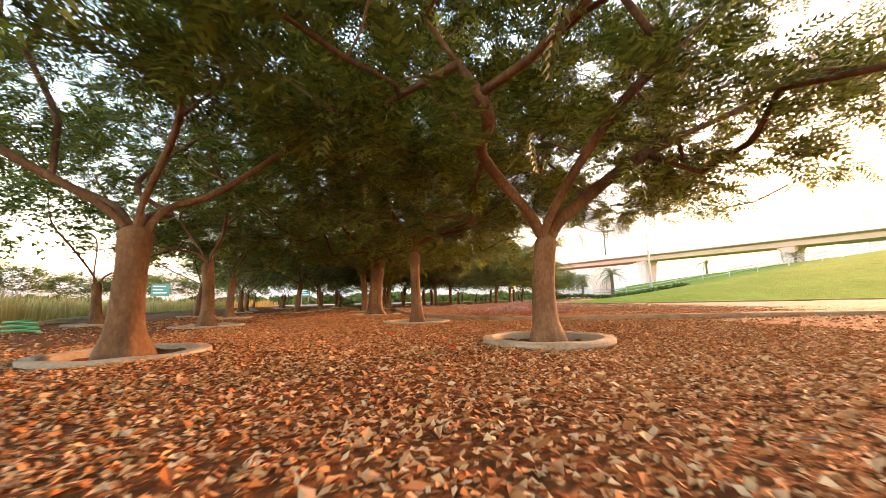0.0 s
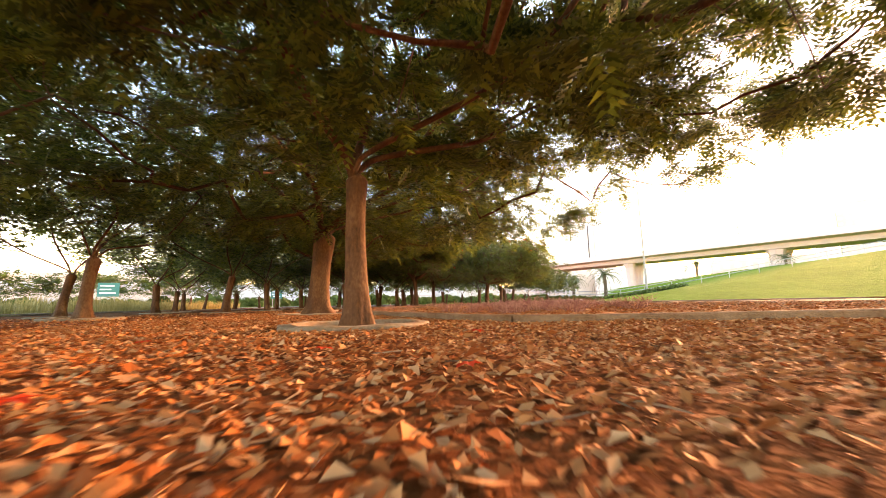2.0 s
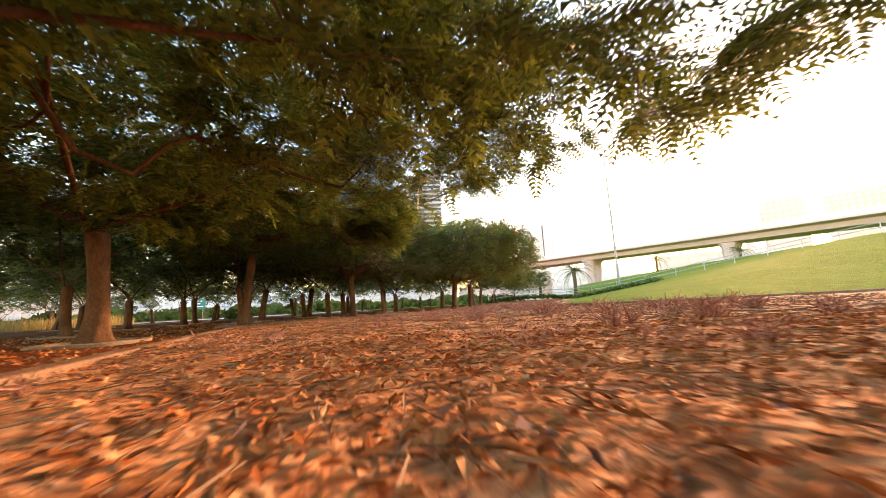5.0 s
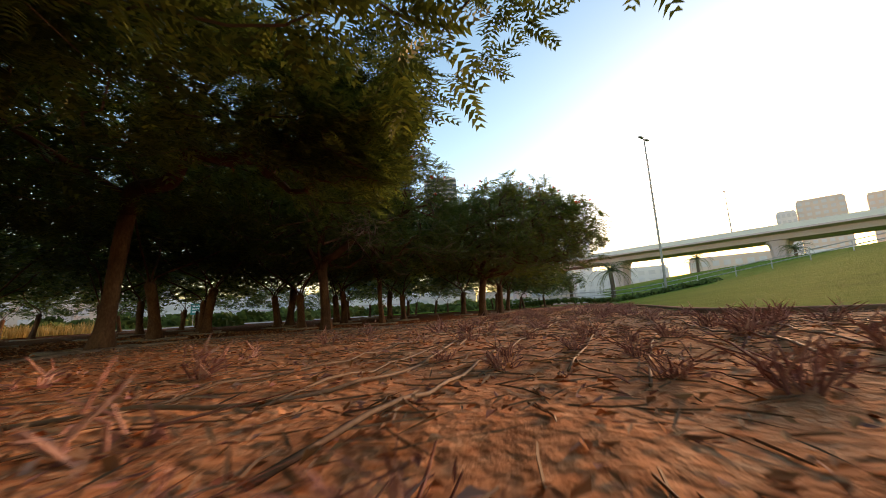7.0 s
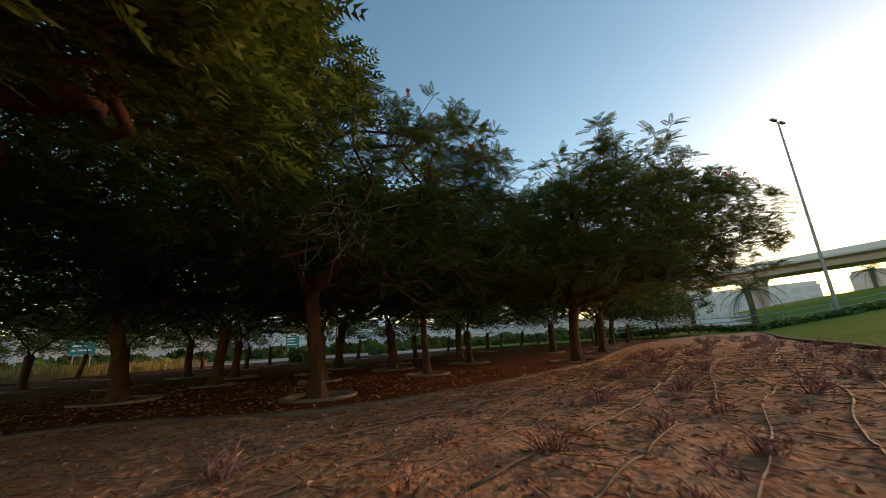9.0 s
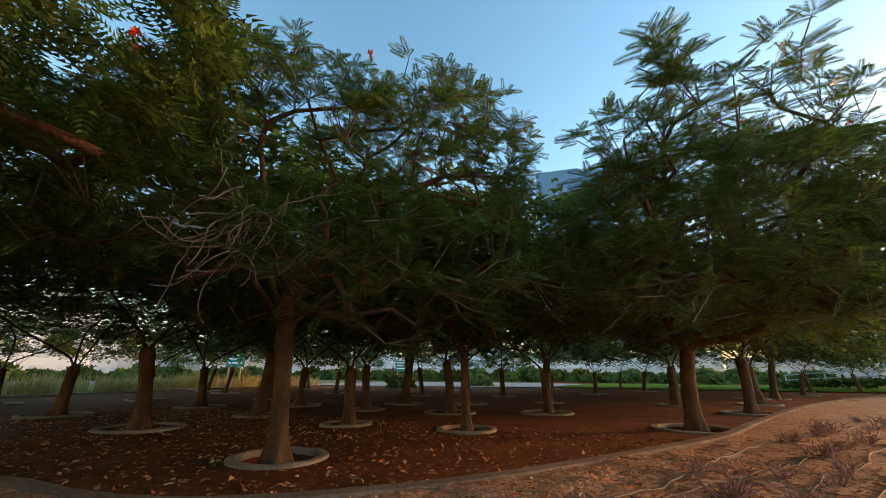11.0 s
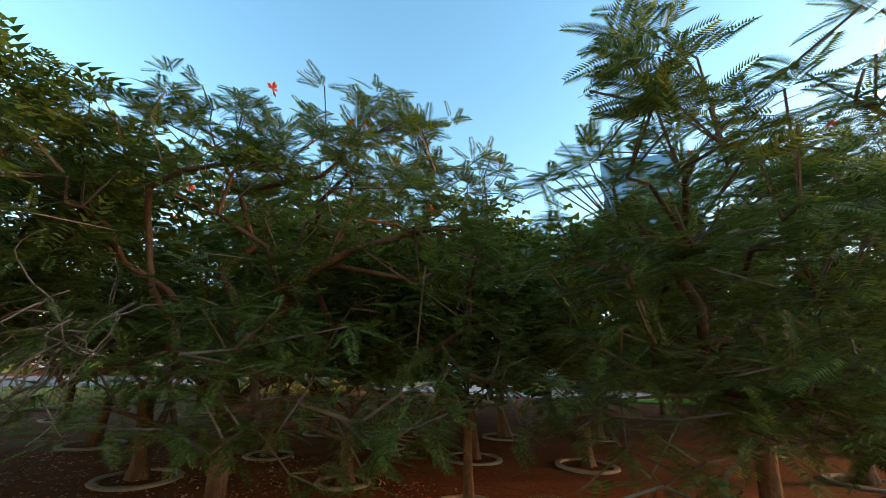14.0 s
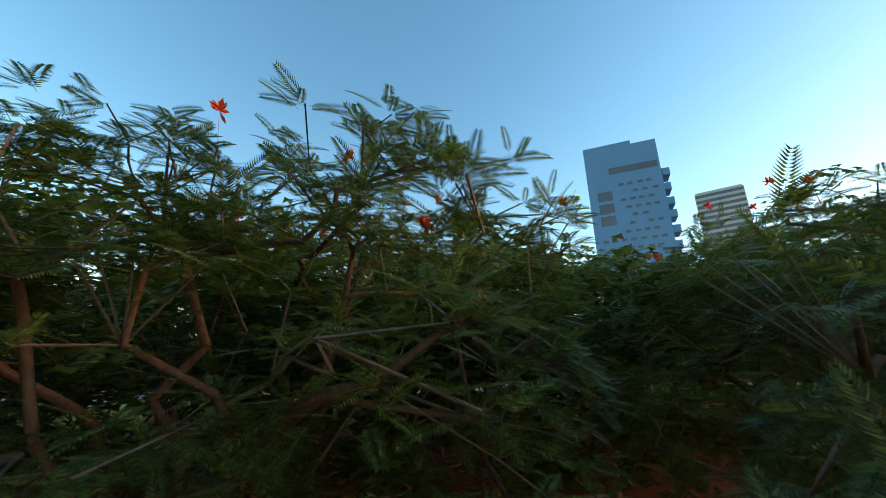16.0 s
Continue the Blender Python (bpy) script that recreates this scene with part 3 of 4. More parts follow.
tree_t3 = make_tree((4.42, 31.27, 0), 9, "shade tree with a forked trunk and drooping feathery leaves", 3.15, 4.3, 1.35, 1.35, 0.135, (0.12, -0.05), (0.65, -1.4), 3700, 6, 0.205, FINE_LEAF, flowers=44, pods=4, limbs=6, every=4, peak=2.6, sprigs=0.02, ragged=0.16, bloom=0.55,
                    extra=[(3.88, 25.21, 3.07), (4.05, 25.27, 3.24), (3.47, 25.59, 2.51), (3.94, 25.67, 1.52), (3.88, 26.13, 1.69), (3.74, 25.74, 2.18), (4.2, 26.5, 1.9), (4.4, 26.3, 1.8), (3.42, 26.02, 3.18), (3.66, 25.61, 2.59), (4.68, 25.67, 3.24), (4.68, 25.9, 1.75), (4.38, 25.44, 2.93), (5.03, 25.78, 2.38), (3.6, 26.4, 2.5), (4.1, 26.0, 3.3), (4.5, 26.6, 3.4), (4.0, 26.8, 2.9), (4.7, 26.2, 2.6), (4.22, 26.02, 2.26), (4.9, 26.8, 1.9), (3.9, 27.4, 2.2), (4.9, 26.2, 3.2), (3.3, 26.36, 1.63), (3.3, 26.8, 1.8), (4.91, 26.36, 1.46), (5.2, 26.6, 1.6), (3.53, 25.9, 1.92), (4.45, 25.78, 2.49), (3.99, 26.24, 2.72), (4.57, 26.36, 2.03), (3.7, 26.2, 2.1), (4.2, 26.2, 3.0), (5.0, 26.1, 2.8), (5.3, 26.4, 3.3), (3.6, 27.0, 3.1), (4.8, 27.3, 3.5), (4.2, 27.2, 1.7), (3.76, 25.67, 2.84), (4.34, 25.67, 2.03), (5.0, 26.9, 2.3), (5.4, 27.2, 2.8), (5.2, 27.6, 3.5), (5.7, 27.0, 3.3), (5.6, 26.8, 2.2), (4.7, 27.8, 3.0), (5.5, 27.9, 2.3), (6.0, 27.6, 2.8), (6.1, 27.3, 1.8), (5.0, 27.4, 1.6), (4.6, 27.6, 3.8), (5.5, 28.2, 3.9), (6.2, 28.2, 3.5), (4.4, 28.3, 2.3), (3.8, 28.2, 3.1), (5.1, 28.4, 2.8)]
                    + [(7.0 + 1.25 * a * math.cos(b), 29.3 + 1.2 * a * math.sin(b), 1.75 + 2.2 * c * (1.2 - 0.45 * a)) for a, b, c in reach.uniform((0.2, 0, 0), (1, 6.28, 1), (60, 3))])
TREES += [(1.28, 4.7), (-7.25, 13.3), (-2.97, 4.1), (-3.38, 23.6), (-2.24, 13.5), (-0.37, 26.13), (4.42, 31.27)]
TREES.append((-0.47, 8.56))
put_copy(mid_s, -4.97, 8.55, 200)
tree_b = make_tree((-3.65, 18.2, 0), 19, BROAD, 5.6, 6.2, 1.85, 1.7, 0.15, (-0.1, 0.05), (1.5, 0.3), 1420, 6, 0.42, MEDIUM_LEAF, limbs=5, every=5, peak=3.0)
TREES.append((-3.65, 18.2))
# the grove behind, with fewer and coarser leaves
mid_a = make_tree((0.69, 29.35, 0), 21, "young shade tree with a thin trunk in a ring kerb", 2.6, 4.7, 1.25, 1.2, 0.075, (0, 0), (0, 0), 420, 7, 0.38, PLAIN_LEAF, every=4)
mid_b = make_tree((-6.9, 18.4, 0), 22, "shade tree in the grove with spreading dark limbs", 4.0, 5.2, 1.9, 1.25, 0.12, (0.1, 0.1), (0, 0), 340, 7, 0.48, PLAIN_LEAF, every=6)
mid_c = make_tree((-9.1, 10.4, 0), 23, "shade tree in the grove with a low fork", 3.9, 5.0, 1.8, 1.05, 0.12, (-0.1, 0.0), (0, 0), 340, 7, 0.48, PLAIN_LEAF, limbs=3, every=6)
far_a = make_tree((-19, 38, 0), 31, "shade tree far back in the grove", 3.7, 5.3, 1.9, 1.2, 0.11, (0.1, 0.1), (0, 0), 330, 6, 0.72, COARSE_LEAF, every=8)
far_b = make_tree((1.8, 46, 0), 32, "shade tree far back in the grove", 3.5, 4.9, 1.8, 1.1, 0.11, (0.1, -0.1), (0, 0), 330, 6, 0.72, COARSE_LEAF, limbs=3, every=8)
TREES += [(0.69, 29.35), (-6.9, 18.4), (-9.1, 10.4), (-19, 38), (1.8, 46)]
SPOTS = [(-9.8, 15.5), (-10.6, 20.3), (-7.2, 22.6), (-12.3, 24), (-4.57, 26.9), (-8.7, 27.3), (-1.72, 29.03), (-4.62, 29.4), (-8.2, 30.4), (-14.4, 28), (-3.3, 31.9), (-6.2, 32.3), (-0.9, 32.25), (1.4, 33.35),
         (-3.6, 34.5), (-1.7, 35.6), (0.75, 37.4), (-9.5, 34.2), (-13.2, 31.6), (4.8, 38.2), (6.3, 35.7), (7.6, 40.2), (9.4, 45.0)]
for i, (x, y) in enumerate(SPOTS):
    put_copy((mid_b, mid_c, mid_b, mid_c, mid_a)[i % 5 if 28 < y < 34.5 else i % 4], x, y, 47 * i, (0.92 if y < 34.5 and x < 3 else 1.1) + 0.16 * ((i * 37) % 10) / 10)
FAR_SPOTS = [(-15.7, 36.7), (-10.7, 39.4), (-5.6, 39.6), (-1.9, 40.9), (-1.6, 53), (7, 63), (8.4, 44.5), (12, 50), (14, 55), (17.5, 58), (-12.5, 44.5), (-17, 44), (-7, 46), (4.5, 52), (12.5, 62), (20, 66), (3, 60), (24, 72), (-24, 44)]
for i, (x, y) in enumerate(FAR_SPOTS):
    put_copy((far_a, far_b)[i % 2], x, y, 61 * i, 0.92 + 0.16 * ((i * 53) % 10) / 10)


# ---------------------------------------------------------------- tree rings
def make_ring(x, y, radius, soil_z):
    ring = thing("tree_ring", (x, y, 0), "round weathered concrete kerb ring set in leaf litter", "tree ring", "tree rings")
    prof = [(radius, -0.06), (radius, 0.03), (radius - 0.015, 0.042), (radius - 0.11, 0.046), (radius - 0.128, 0.03), (radius - 0.135, -0.16)]
    n, m = 56, len(prof)
    verts = [(r * math.cos(2 * math.pi * k / n), r * math.sin(2 * math.pi * k / n), h + 0.004 * math.sin(7 * k / n * 6.28)) for k in range(n) for r, h in prof]
    faces = [(k * m + j, ((k + 1) % n) * m + j, ((k + 1) % n) * m + (j + 1) % m, k * m + (j + 1) % m) for k in range(n) for j in range(m)]
    link("concrete_ring", verts, faces, M_CONC, ring)
    verts, faces = [(0, 0, soil_z + 0.03)], []
    for i in range(1, 7):
        for k in range(28):
            a, r = 2 * math.pi * k / 28, (radius - 0.13) * i / 6
            verts.append((r * math.cos(a), r * math.sin(a), soil_z + (0.018 * math.sin(5 * a + 9 * r) * math.sin(7 * r + 2 * a) + 0.02 * (6 - i) / 6 if i < 6 else -0.03)))
    faces += [(0, 1 + k, 1 + (k + 1) % 28) for k in range(28)]
    faces += [(1 + 28 * i + k, 29 + 28 * i + k, 29 + 28 * i + (k + 1) % 28, 1 + 28 * i + (k + 1) % 28) for i in range(5) for k in range(28)]
    link("soil", verts, faces, M_SOIL, ring, True, "dark dug-out soil inside the ring")
    return ring


deep, shallow = make_ring(*TREES[0], 0.72, -0.10), None
for i, (x, y) in enumerate(TREES[1:]):
    s = RING_SIZE.get((x, y), 0.75 if i > 12 and i % 3 == 0 else 0.95 if i > 9 else 1.0)
    if any(math.hypot(x - a, y - b) < 0.1 for a, b, _ in PITS):
        copy_thing(deep, pose(x, y, 0, 0, 0, 40 * i) @ Matrix.Diagonal((s, s, 1, 1)))
    elif shallow is None:
        shallow = make_ring(x, y, 0.72, 0.0)
    else:
        copy_thing(shallow, pose(x, y, 0, 0, 0, 40 * i) @ Matrix.Diagonal((s, s, 1, 1)))


# ---------------------------------------------------------------- bed: plant stubble, hoses
def make_stubble(at, seed, stems, height, spread, label):
    rng = np.random.default_rng(seed)
    tubes = []
    for _ in range(stems):
        a, r = rng.uniform(0, 6.28), spread * math.sqrt(rng.uniform(0, 1))
        b = np.array([r * math.cos(a) * 0.45, r * math.sin(a) * 0.45, -0.03])
        h = height * rng.uniform(0.45, 1.1)
        tip = np.array([r * math.cos(a) * 1.5, r * math.sin(a) * 1.5, h])
        mid = (b + tip) / 2 + rng.normal(0, 0.02, 3)
        tubes.append(tube([b, mid, tip], [0.0065, 0.0055, 0.0025], 3, False))
        for _ in range(2):
            o = b + (tip - b) * rng.uniform(0.15, 0.85)
            d = (tip - b) * 0.35 + rng.normal(0, 0.35, 3) * height
            d *= rng.uniform(0.35, 0.75) * height / np.linalg.norm(d)
            q = np.cross(d, rng.normal(0, 1, 3))
            q *= rng.uniform(0.004, 0.009) / (np.linalg.norm(q) + 1e-9)
            tubes.append(([o, o + d * 0.4 + q, o + d + (0, 0, -0.01), o + d * 0.4 - q], [(0, 1, 2, 3)]))
        for _ in range(rng.integers(0, 3)):
            o = mid + (tip - mid) * rng.uniform(0, 0.9)
            e = o + np.array([rng.normal(0, 0.05), rng.normal(0, 0.05), rng.uniform(0.02, 0.07)])
            tubes.append(tube([o, e], [0.004, 0.002], 3, False))
            d = e - o
            q = np.cross(d, rng.normal(0, 1, 3))
            q *= 0.005 / (np.linalg.norm(q) + 1e-9)
            tubes.append(([o + d * 0.5, o + d + q, o + d * 1.9, o + d - q], [(0, 1, 2, 3)]))
    ob = link("cut_back_plant", *joined(tubes), M_STUB)
    ob.matrix_world = pose(*at)
    return tagged(ob, label, "dead plant", "cut-back plants in the bed")


def on_bed(x, y):
    return float(bed_height(np.array(x), np.array(y)))


STUB = "clump of purple-brown cut-back plant stems in sandy soil"
kinds = [make_stubble((1.9, 10.4, on_bed(1.9, 10.4)), 40, 34, 0.19, 0.2, "dense clump of purple twiggy stems beside the kerb"),
         make_stubble((2.45, 18.04, on_bed(2.45, 18.04)), 41, 20, 0.12, 0.11, STUB),
         make_stubble((2.91, 21.33, on_bed(2.91, 21.33)), 42, 14, 0.10, 0.09, STUB),
         make_stubble((4.0, 19.6, on_bed(4.0, 19.6)), 43, 26, 0.15, 0.14, STUB),
         make_stubble((5.2, 22.6, on_bed(5.2, 22.6)), 44, 8, 0.08, 0.09, "few thin dry stems standing in sandy soil")]
rng = np.random.default_rng(5)
placed = [(1.9, 10.4), (2.45, 18.04), (2.91, 21.33), (4.0, 19.6), (5.2, 22.6)]
bed_in = lambda x, y: bool(inside(BED_POLY, np.array([x]), np.array([y]))[0]) and float(dist_to([tuple(p) for p in KERB], np.array(x), np.array(y))) > 0.35
for _ in range(4000):
    if len(placed) > 25:
        break
    x, y = rng.uniform(0.4, 4.6), rng.uniform(9.3, 12.2)
    if bed_in(x, y) and min(math.hypot(x - a, y - b) for a, b in placed) > 0.26 and (x - 1.7) ** 2 / 3 + (y - 10.4) ** 2 / 0.9 < 1.0:
        copy_thing(kinds[0], pose(x, y, on_bed(x, y), 0, 0, rng.uniform(0, 360)) @ Matrix.Scale(rng.uniform(0.5, 0.9), 4))
        placed.append((x, y))
CLUMPS = [(1.5, 16.84), (1.03, 17.56), (1.31, 17.5), (1.42, 17.24), (2.13, 17.45), (2.57, 17.48), (2.1, 16.88), (2.25, 18.31), (0.62, 17.25), (1.77, 18.75), (1.91, 19.09), (1.83, 19.88), (2.28, 19.83), (2.85, 21.02), (2.29, 19.11), (2.72, 19.78), (3.1, 19.94), (2.73, 19.28), (2.99, 19.28), (2.46, 18.8), (1.54, 19.0), (2.06, 21.27), (2.94, 21.63), (3.49, 22.62), (2.89, 22.03), (3.87, 22.41), (3.12, 21.07), (7.49, 27.69), (5.55, 23.74), (2.14, 21.94), (2.27, 21.1)]
for i, (x, y) in enumerate(CLUMPS):
    if bed_in(x, y):
        copy_thing(kinds[(3, 1, 1)[i % 3]], pose(x, y, on_bed(x, y), 0, 0, 77 * i) @ Matrix.Scale(0.42 + 0.08 * (i % 4), 4))
        placed.append((x, y))
BARE = [(0.7, 9.4), (0.9, 13), (1.0, 16), (1.7, 17.95), (2.15, 19.7), (2.45, 21.3)]
DIR, SIDE = np.array([0.52, 0.854]), np.array([0.854, -0.52])
ORIGIN = np.array([1.6, 24.3])
for lane in range(17):
    for step in range(44):
        off = 0.45 + lane * 0.47
        p = ORIGIN + SIDE * (off + rng.normal(0, 0.12)) + DIR * (-12 + step * 0.85 + rng.uniform(-0.3, 0.3))
        if rng.uniform() < 0.42 or not bed_in(*p) or p[1] < 13 or min(math.hypot(p[0] - a, p[1] - b) for a, b in placed) < 0.3 or p[1] > 44 or dist_to(BARE, np.array(p[0]), np.array(p[1])) < 0.42:
            continue
        if dist_to([tuple(q) for q in LAWN_EDGE], np.array(p[0]), np.array(p[1])) < 0.5:
            continue
        k = (1, 2, 3, 4, 4, 2)[rng.integers(0, 6)] if p[0] > 2.4 else (2, 4, 4)[rng.integers(0, 3)]
        copy_thing(kinds[k], pose(*p, on_bed(*p), 0, 0, rng.uniform(0, 360)) @ Matrix.Scale(rng.uniform(0.75, 1.3), 4))
        placed.append(tuple(p))


def make_hose(points, r=0.011):
    p = spline(points, 0.16)
    z = bed_height(p[:, 0], p[:, 1]) + r * 0.8 + 0.012 * np.abs(np.sin(np.arange(len(p)) * 0.7))
    pts = np.column_stack([p, z])
    ob = link("irrigation_hose", *tube(pts, [r] * len(pts), 6), M_HOSE, smooth=True)
    return tagged(ob, "dusty brown drip irrigation hose lying on soil", "irrigation hose", "irrigation hoses")


for lane in range(18):
    off = 0.35 + lane * 0.42
    ph, am = rng.uniform(0, 6.28), rng.uniform(0.05, 0.15)
    lo, hi = (-6.2 + rng.uniform(-1, 1.5), 21 + rng.uniform(-3, 3)) if lane > 3 else (-3.0 + 0.5 * lane, 16)
    pts = []
    for u in np.arange(lo, hi, 0.8):
        q = ORIGIN + SIDE * (off + am * math.sin(0.9 * u + ph) + rng.normal(0, 0.035)) + DIR * u
        if q[1] > 17.6 and bed_in(*q) and dist_to([tuple(c) for c in LAWN_EDGE], np.array(q[0]), np.array(q[1])) > 0.3:
            pts.append(tuple(q))
        elif len(pts) > 3:
            break
        else:
            pts = []
    if len(pts) > 4:
        make_hose(pts, 0.006 if lane % 3 else 0.0075)
for pts in ([(3.1, 18.0), (3.4, 17.2), (4.0, 17.1), (4.5, 17.6), (4.4, 18.6)], 
            [(4.9, 18.6), (5.6, 17.6), (6.6, 17.7), (8.0, 18.1)], [(-0.9, 17.2), (0.2, 18.2), (1.1, 18.4), (1.8, 19.8)], [(3.2, 15.0), (4.4, 15.2), (5.2, 14.6), (6.4, 14.9)]):
    make_hose(pts, 0.0075)
cap = thing("sprinkler_head", (5.05, 18.2, on_bed(5.05, 18.2)), "small black plastic sprinkler head standing in the soil", "sprinkler")
body = link("body", *tube([(0, 0, -0.03), (0, 0, 0.05), (0, 0, 0.055)], [0.035, 0.035, 0.03], 12), M_BLACK, cap)
link("cap", *tube([(0, 0, 0.055), (0, 0, 0.068), (0, 0, 0.072)], [0.042, 0.042, 0.03], 12), M_BLACK, body)


# ---------------------------------------------------------------- fallen leaves and twigs
def scatter_flakes(name, seed, x, y, z, length, width, material, label):
    """Curled dry leaf pieces, each folded along its length, in one mesh."""
    rng = np.random.default_rng(seed)
    n = len(x)
    ang, tilt = rng.uniform(0, 2 * np.pi, n), rng.normal(0, 0.22, n)
    ln, wd = length * rng.uniform(0.5, 1.35, n), width * rng.uniform(0.55, 1.3, n)
    d = np.stack([np.cos(ang) * np.cos(tilt), np.sin(ang) * np.cos(tilt), np.sin(tilt)], 1)
    s = np.stack([-np.sin(ang), np.cos(ang), rng.normal(0, 0.35, n)], 1)
    c = np.stack([x, y, z + 0.006 + np.abs(np.sin(tilt)) * ln * 0.4], 1)
    fold = rng.uniform(-0.25, 0.5, n)[:, None] * wd[:, None] * np.array([[0, 0, 1.0]])
    a, b = d * ln[:, None] / 2, s * wd[:, None] / 2
    verts = np.stack([c - a, c + a * 0.1 - b + fold, c + a, c - a * 0.15 + b + fold], 1).reshape(-1, 3)
    faces = [(i, i + 1, i + 2, i + 3) for i in range(0, 4 * n, 4)]
    return tagged(link(name, verts, faces, material), label, "fallen leaves", kind="stuff")


rng = np.random.default_rng(77)


def litter_points(n, x0, x1, y0, y1, want_bed):
    x, y = rng.uniform(x0, x1, n), rng.uniform(y0, y1, n)
    ok = inside(BED_POLY, x, y) == want_bed
    ok &= dist_to([tuple(p) for p in KERB], x, y) > 0.12
    for tx, ty, r in PITS:
        d = np.hypot(x - tx, y - ty)
        ok &= (d > r + 0.15) | (d < r - 0.12)
    return x[ok], y[ok]


x, y = litter_points(150000, -4.5, 5.0, 0.3, 13.5, False)
scatter_flakes("fallen_leaves", 1, x, y, base_height(x, y), 0.041, 0.022, M_FLAKE, "thick scatter of orange-brown dry leaves on soil")
x, y = litter_points(34000, -9, 12, 0.0, 30, False)
scatter_flakes("fallen_leaves", 2, x, y, base_height(x, y), 0.07, 0.04, M_FLAKE, "scatter of orange-brown dry leaves under the trees")
x, y = litter_points(34000, -3, 6.6, 8.5, 28, True)
keep = dist_to([tuple(p) for p in KERB], x, y) < rng.exponential(3.4, len(x))
x, y = x[keep], y[keep]
scatter_flakes("fallen_leaves", 3, x, y, bed_height(x, y), 0.045, 0.022, M_FLAKE, "dry brown leaves blown over the sandy bed")
x, y = litter_points(26000, 0, 8, 8.6, 14.5, True)
scatter_flakes("fallen_leaves", 6, x, y, bed_height(x, y), 0.05, 0.024, M_FLAKE, "orange-brown dry leaves between the stems of the bed")
x, y = litter_points(16000, -3, 10, 8.5, 34, True)
scatter_flakes("soil_clods", 4, x, y, bed_height(x, y), 0.045, 0.03, M_BED, "small sandy clods on the planting bed")


def scatter_twigs(seed, x, y, z, length):
    rng = np.random.default_rng(seed)
    pieces = []
    for i in range(len(x)):
        a, ln = rng.uniform(0, 6.28), length * rng.uniform(0.4, 1.5)
        p = np.array([x[i], y[i], z[i] + 0.006])
        d = np.array([math.cos(a), math.sin(a), rng.normal(0, 0.06)]) * ln
        pieces.append(tube([p - d / 2, p + rng.normal(0, 0.06, 3) * ln * (1, 1, 0.2), p + d / 2], [0.003, 0.0035, 0.002], 3, False))
    return tagged(link("fallen_twigs", *joined(pieces), M_TWIG), "thin dry twigs scattered on the ground", "twigs", kind="stuff")


x, y = litter_points(11000, -3, 9, 8.8, 30, True)
scatter_twigs(8, x, y, bed_height(x, y) + 0.002, 0.17)
x, y = litter_points(15000, -2.5, 9, 10, 28, True)
scatter_flakes("dry_stalks", 21, x, y, bed_height(x, y) + 0.004, 0.11, 0.009, M_TWIG, "broken dry stalks lying over the sandy bed")
x, y = litter_points(9000, -2.5, 9, 10, 28, True)
scatter_flakes("stem_litter", 22, x, y, bed_height(x, y), 0.05, 0.022, M_STUB, "purple-brown dead leaf scraps on the sandy bed")
x, y = litter_points(1000, -5, 5, 0.5, 26, False)
scatter_twigs(9, x, y, base_height(x, y), 0.16)
petal = None
for i, (x, y) in enumerate([(0.12, 4.55), (0.05, 5.0), (0.35, 5.9), (-0.9, 4.6), (-0.6, 5.6), (0.2, 3.9), (-0.2, 6.4), (0.55, 7.2), (-1.3, 6.9), (-1.6, 5.2)]):
    if petal is None:
        v, f = [], []
        for k in range(5):
            a = k * 1.257
            o, q = Vector((math.cos(a), math.sin(a), 0)), Vector((-math.sin(a), math.cos(a), 0))
            n0 = len(v)
            v += [Vector((0, 0, 0.012)), o * 0.022 - q * 0.016 + Vector((0, 0, 0.014)), o * 0.045 + Vector((0, 0, 0.004)), o * 0.022 + q * 0.016 + Vector((0, 0, 0.014))]
            f.append((n0, n0 + 1, n0 + 2, n0 + 3))
        petal = tagged(link("fallen_flower", v, f, M_PETAL), "fallen scarlet flower on brown leaves", "flower", "fallen flowers")
        petal.matrix_world = pose(x, y, 0.03, 8, 5, 0)
    else:
        copy_thing(petal, pose(x, y, 0.03, 15 - 9 * i % 20, 6, 70 * i))

# dead branch hanging in the crown of the tree with the pale trunk
rng = np.random.default_rng(14)
root = np.array([1.1, -1.75, 2.15])
pieces = [tube([root + (-0.5, 0.45, 0.3), root + (-0.2, 0.2, 0.1), root], [0.012, 0.012, 0.011], 6)]
for i in range(30):
    p, d = root + rng.normal(0, 0.09, 3), np.array([rng.normal(-0.1, 0.5), rng.normal(-0.3, 0.35), rng.normal(-0.35, 0.45)])
    d /= np.linalg.norm(d)
    pts = [p]
    for k in range(7):
        d = d + rng.normal(0, 0.35, 3) + np.array([0, 0, 0.10 * (k - 3)])
        d /= np.linalg.norm(d)
        pts.append(pts[-1] + d * 0.12)
    pieces.append(tube(spline(pts, 0.05), np.linspace(0.007, 0.003, len(spline(pts, 0.05))), 5))
link("dead_branch", *joined(pieces), M_DEAD, tree_t2, True, "bleached bare dead branch")


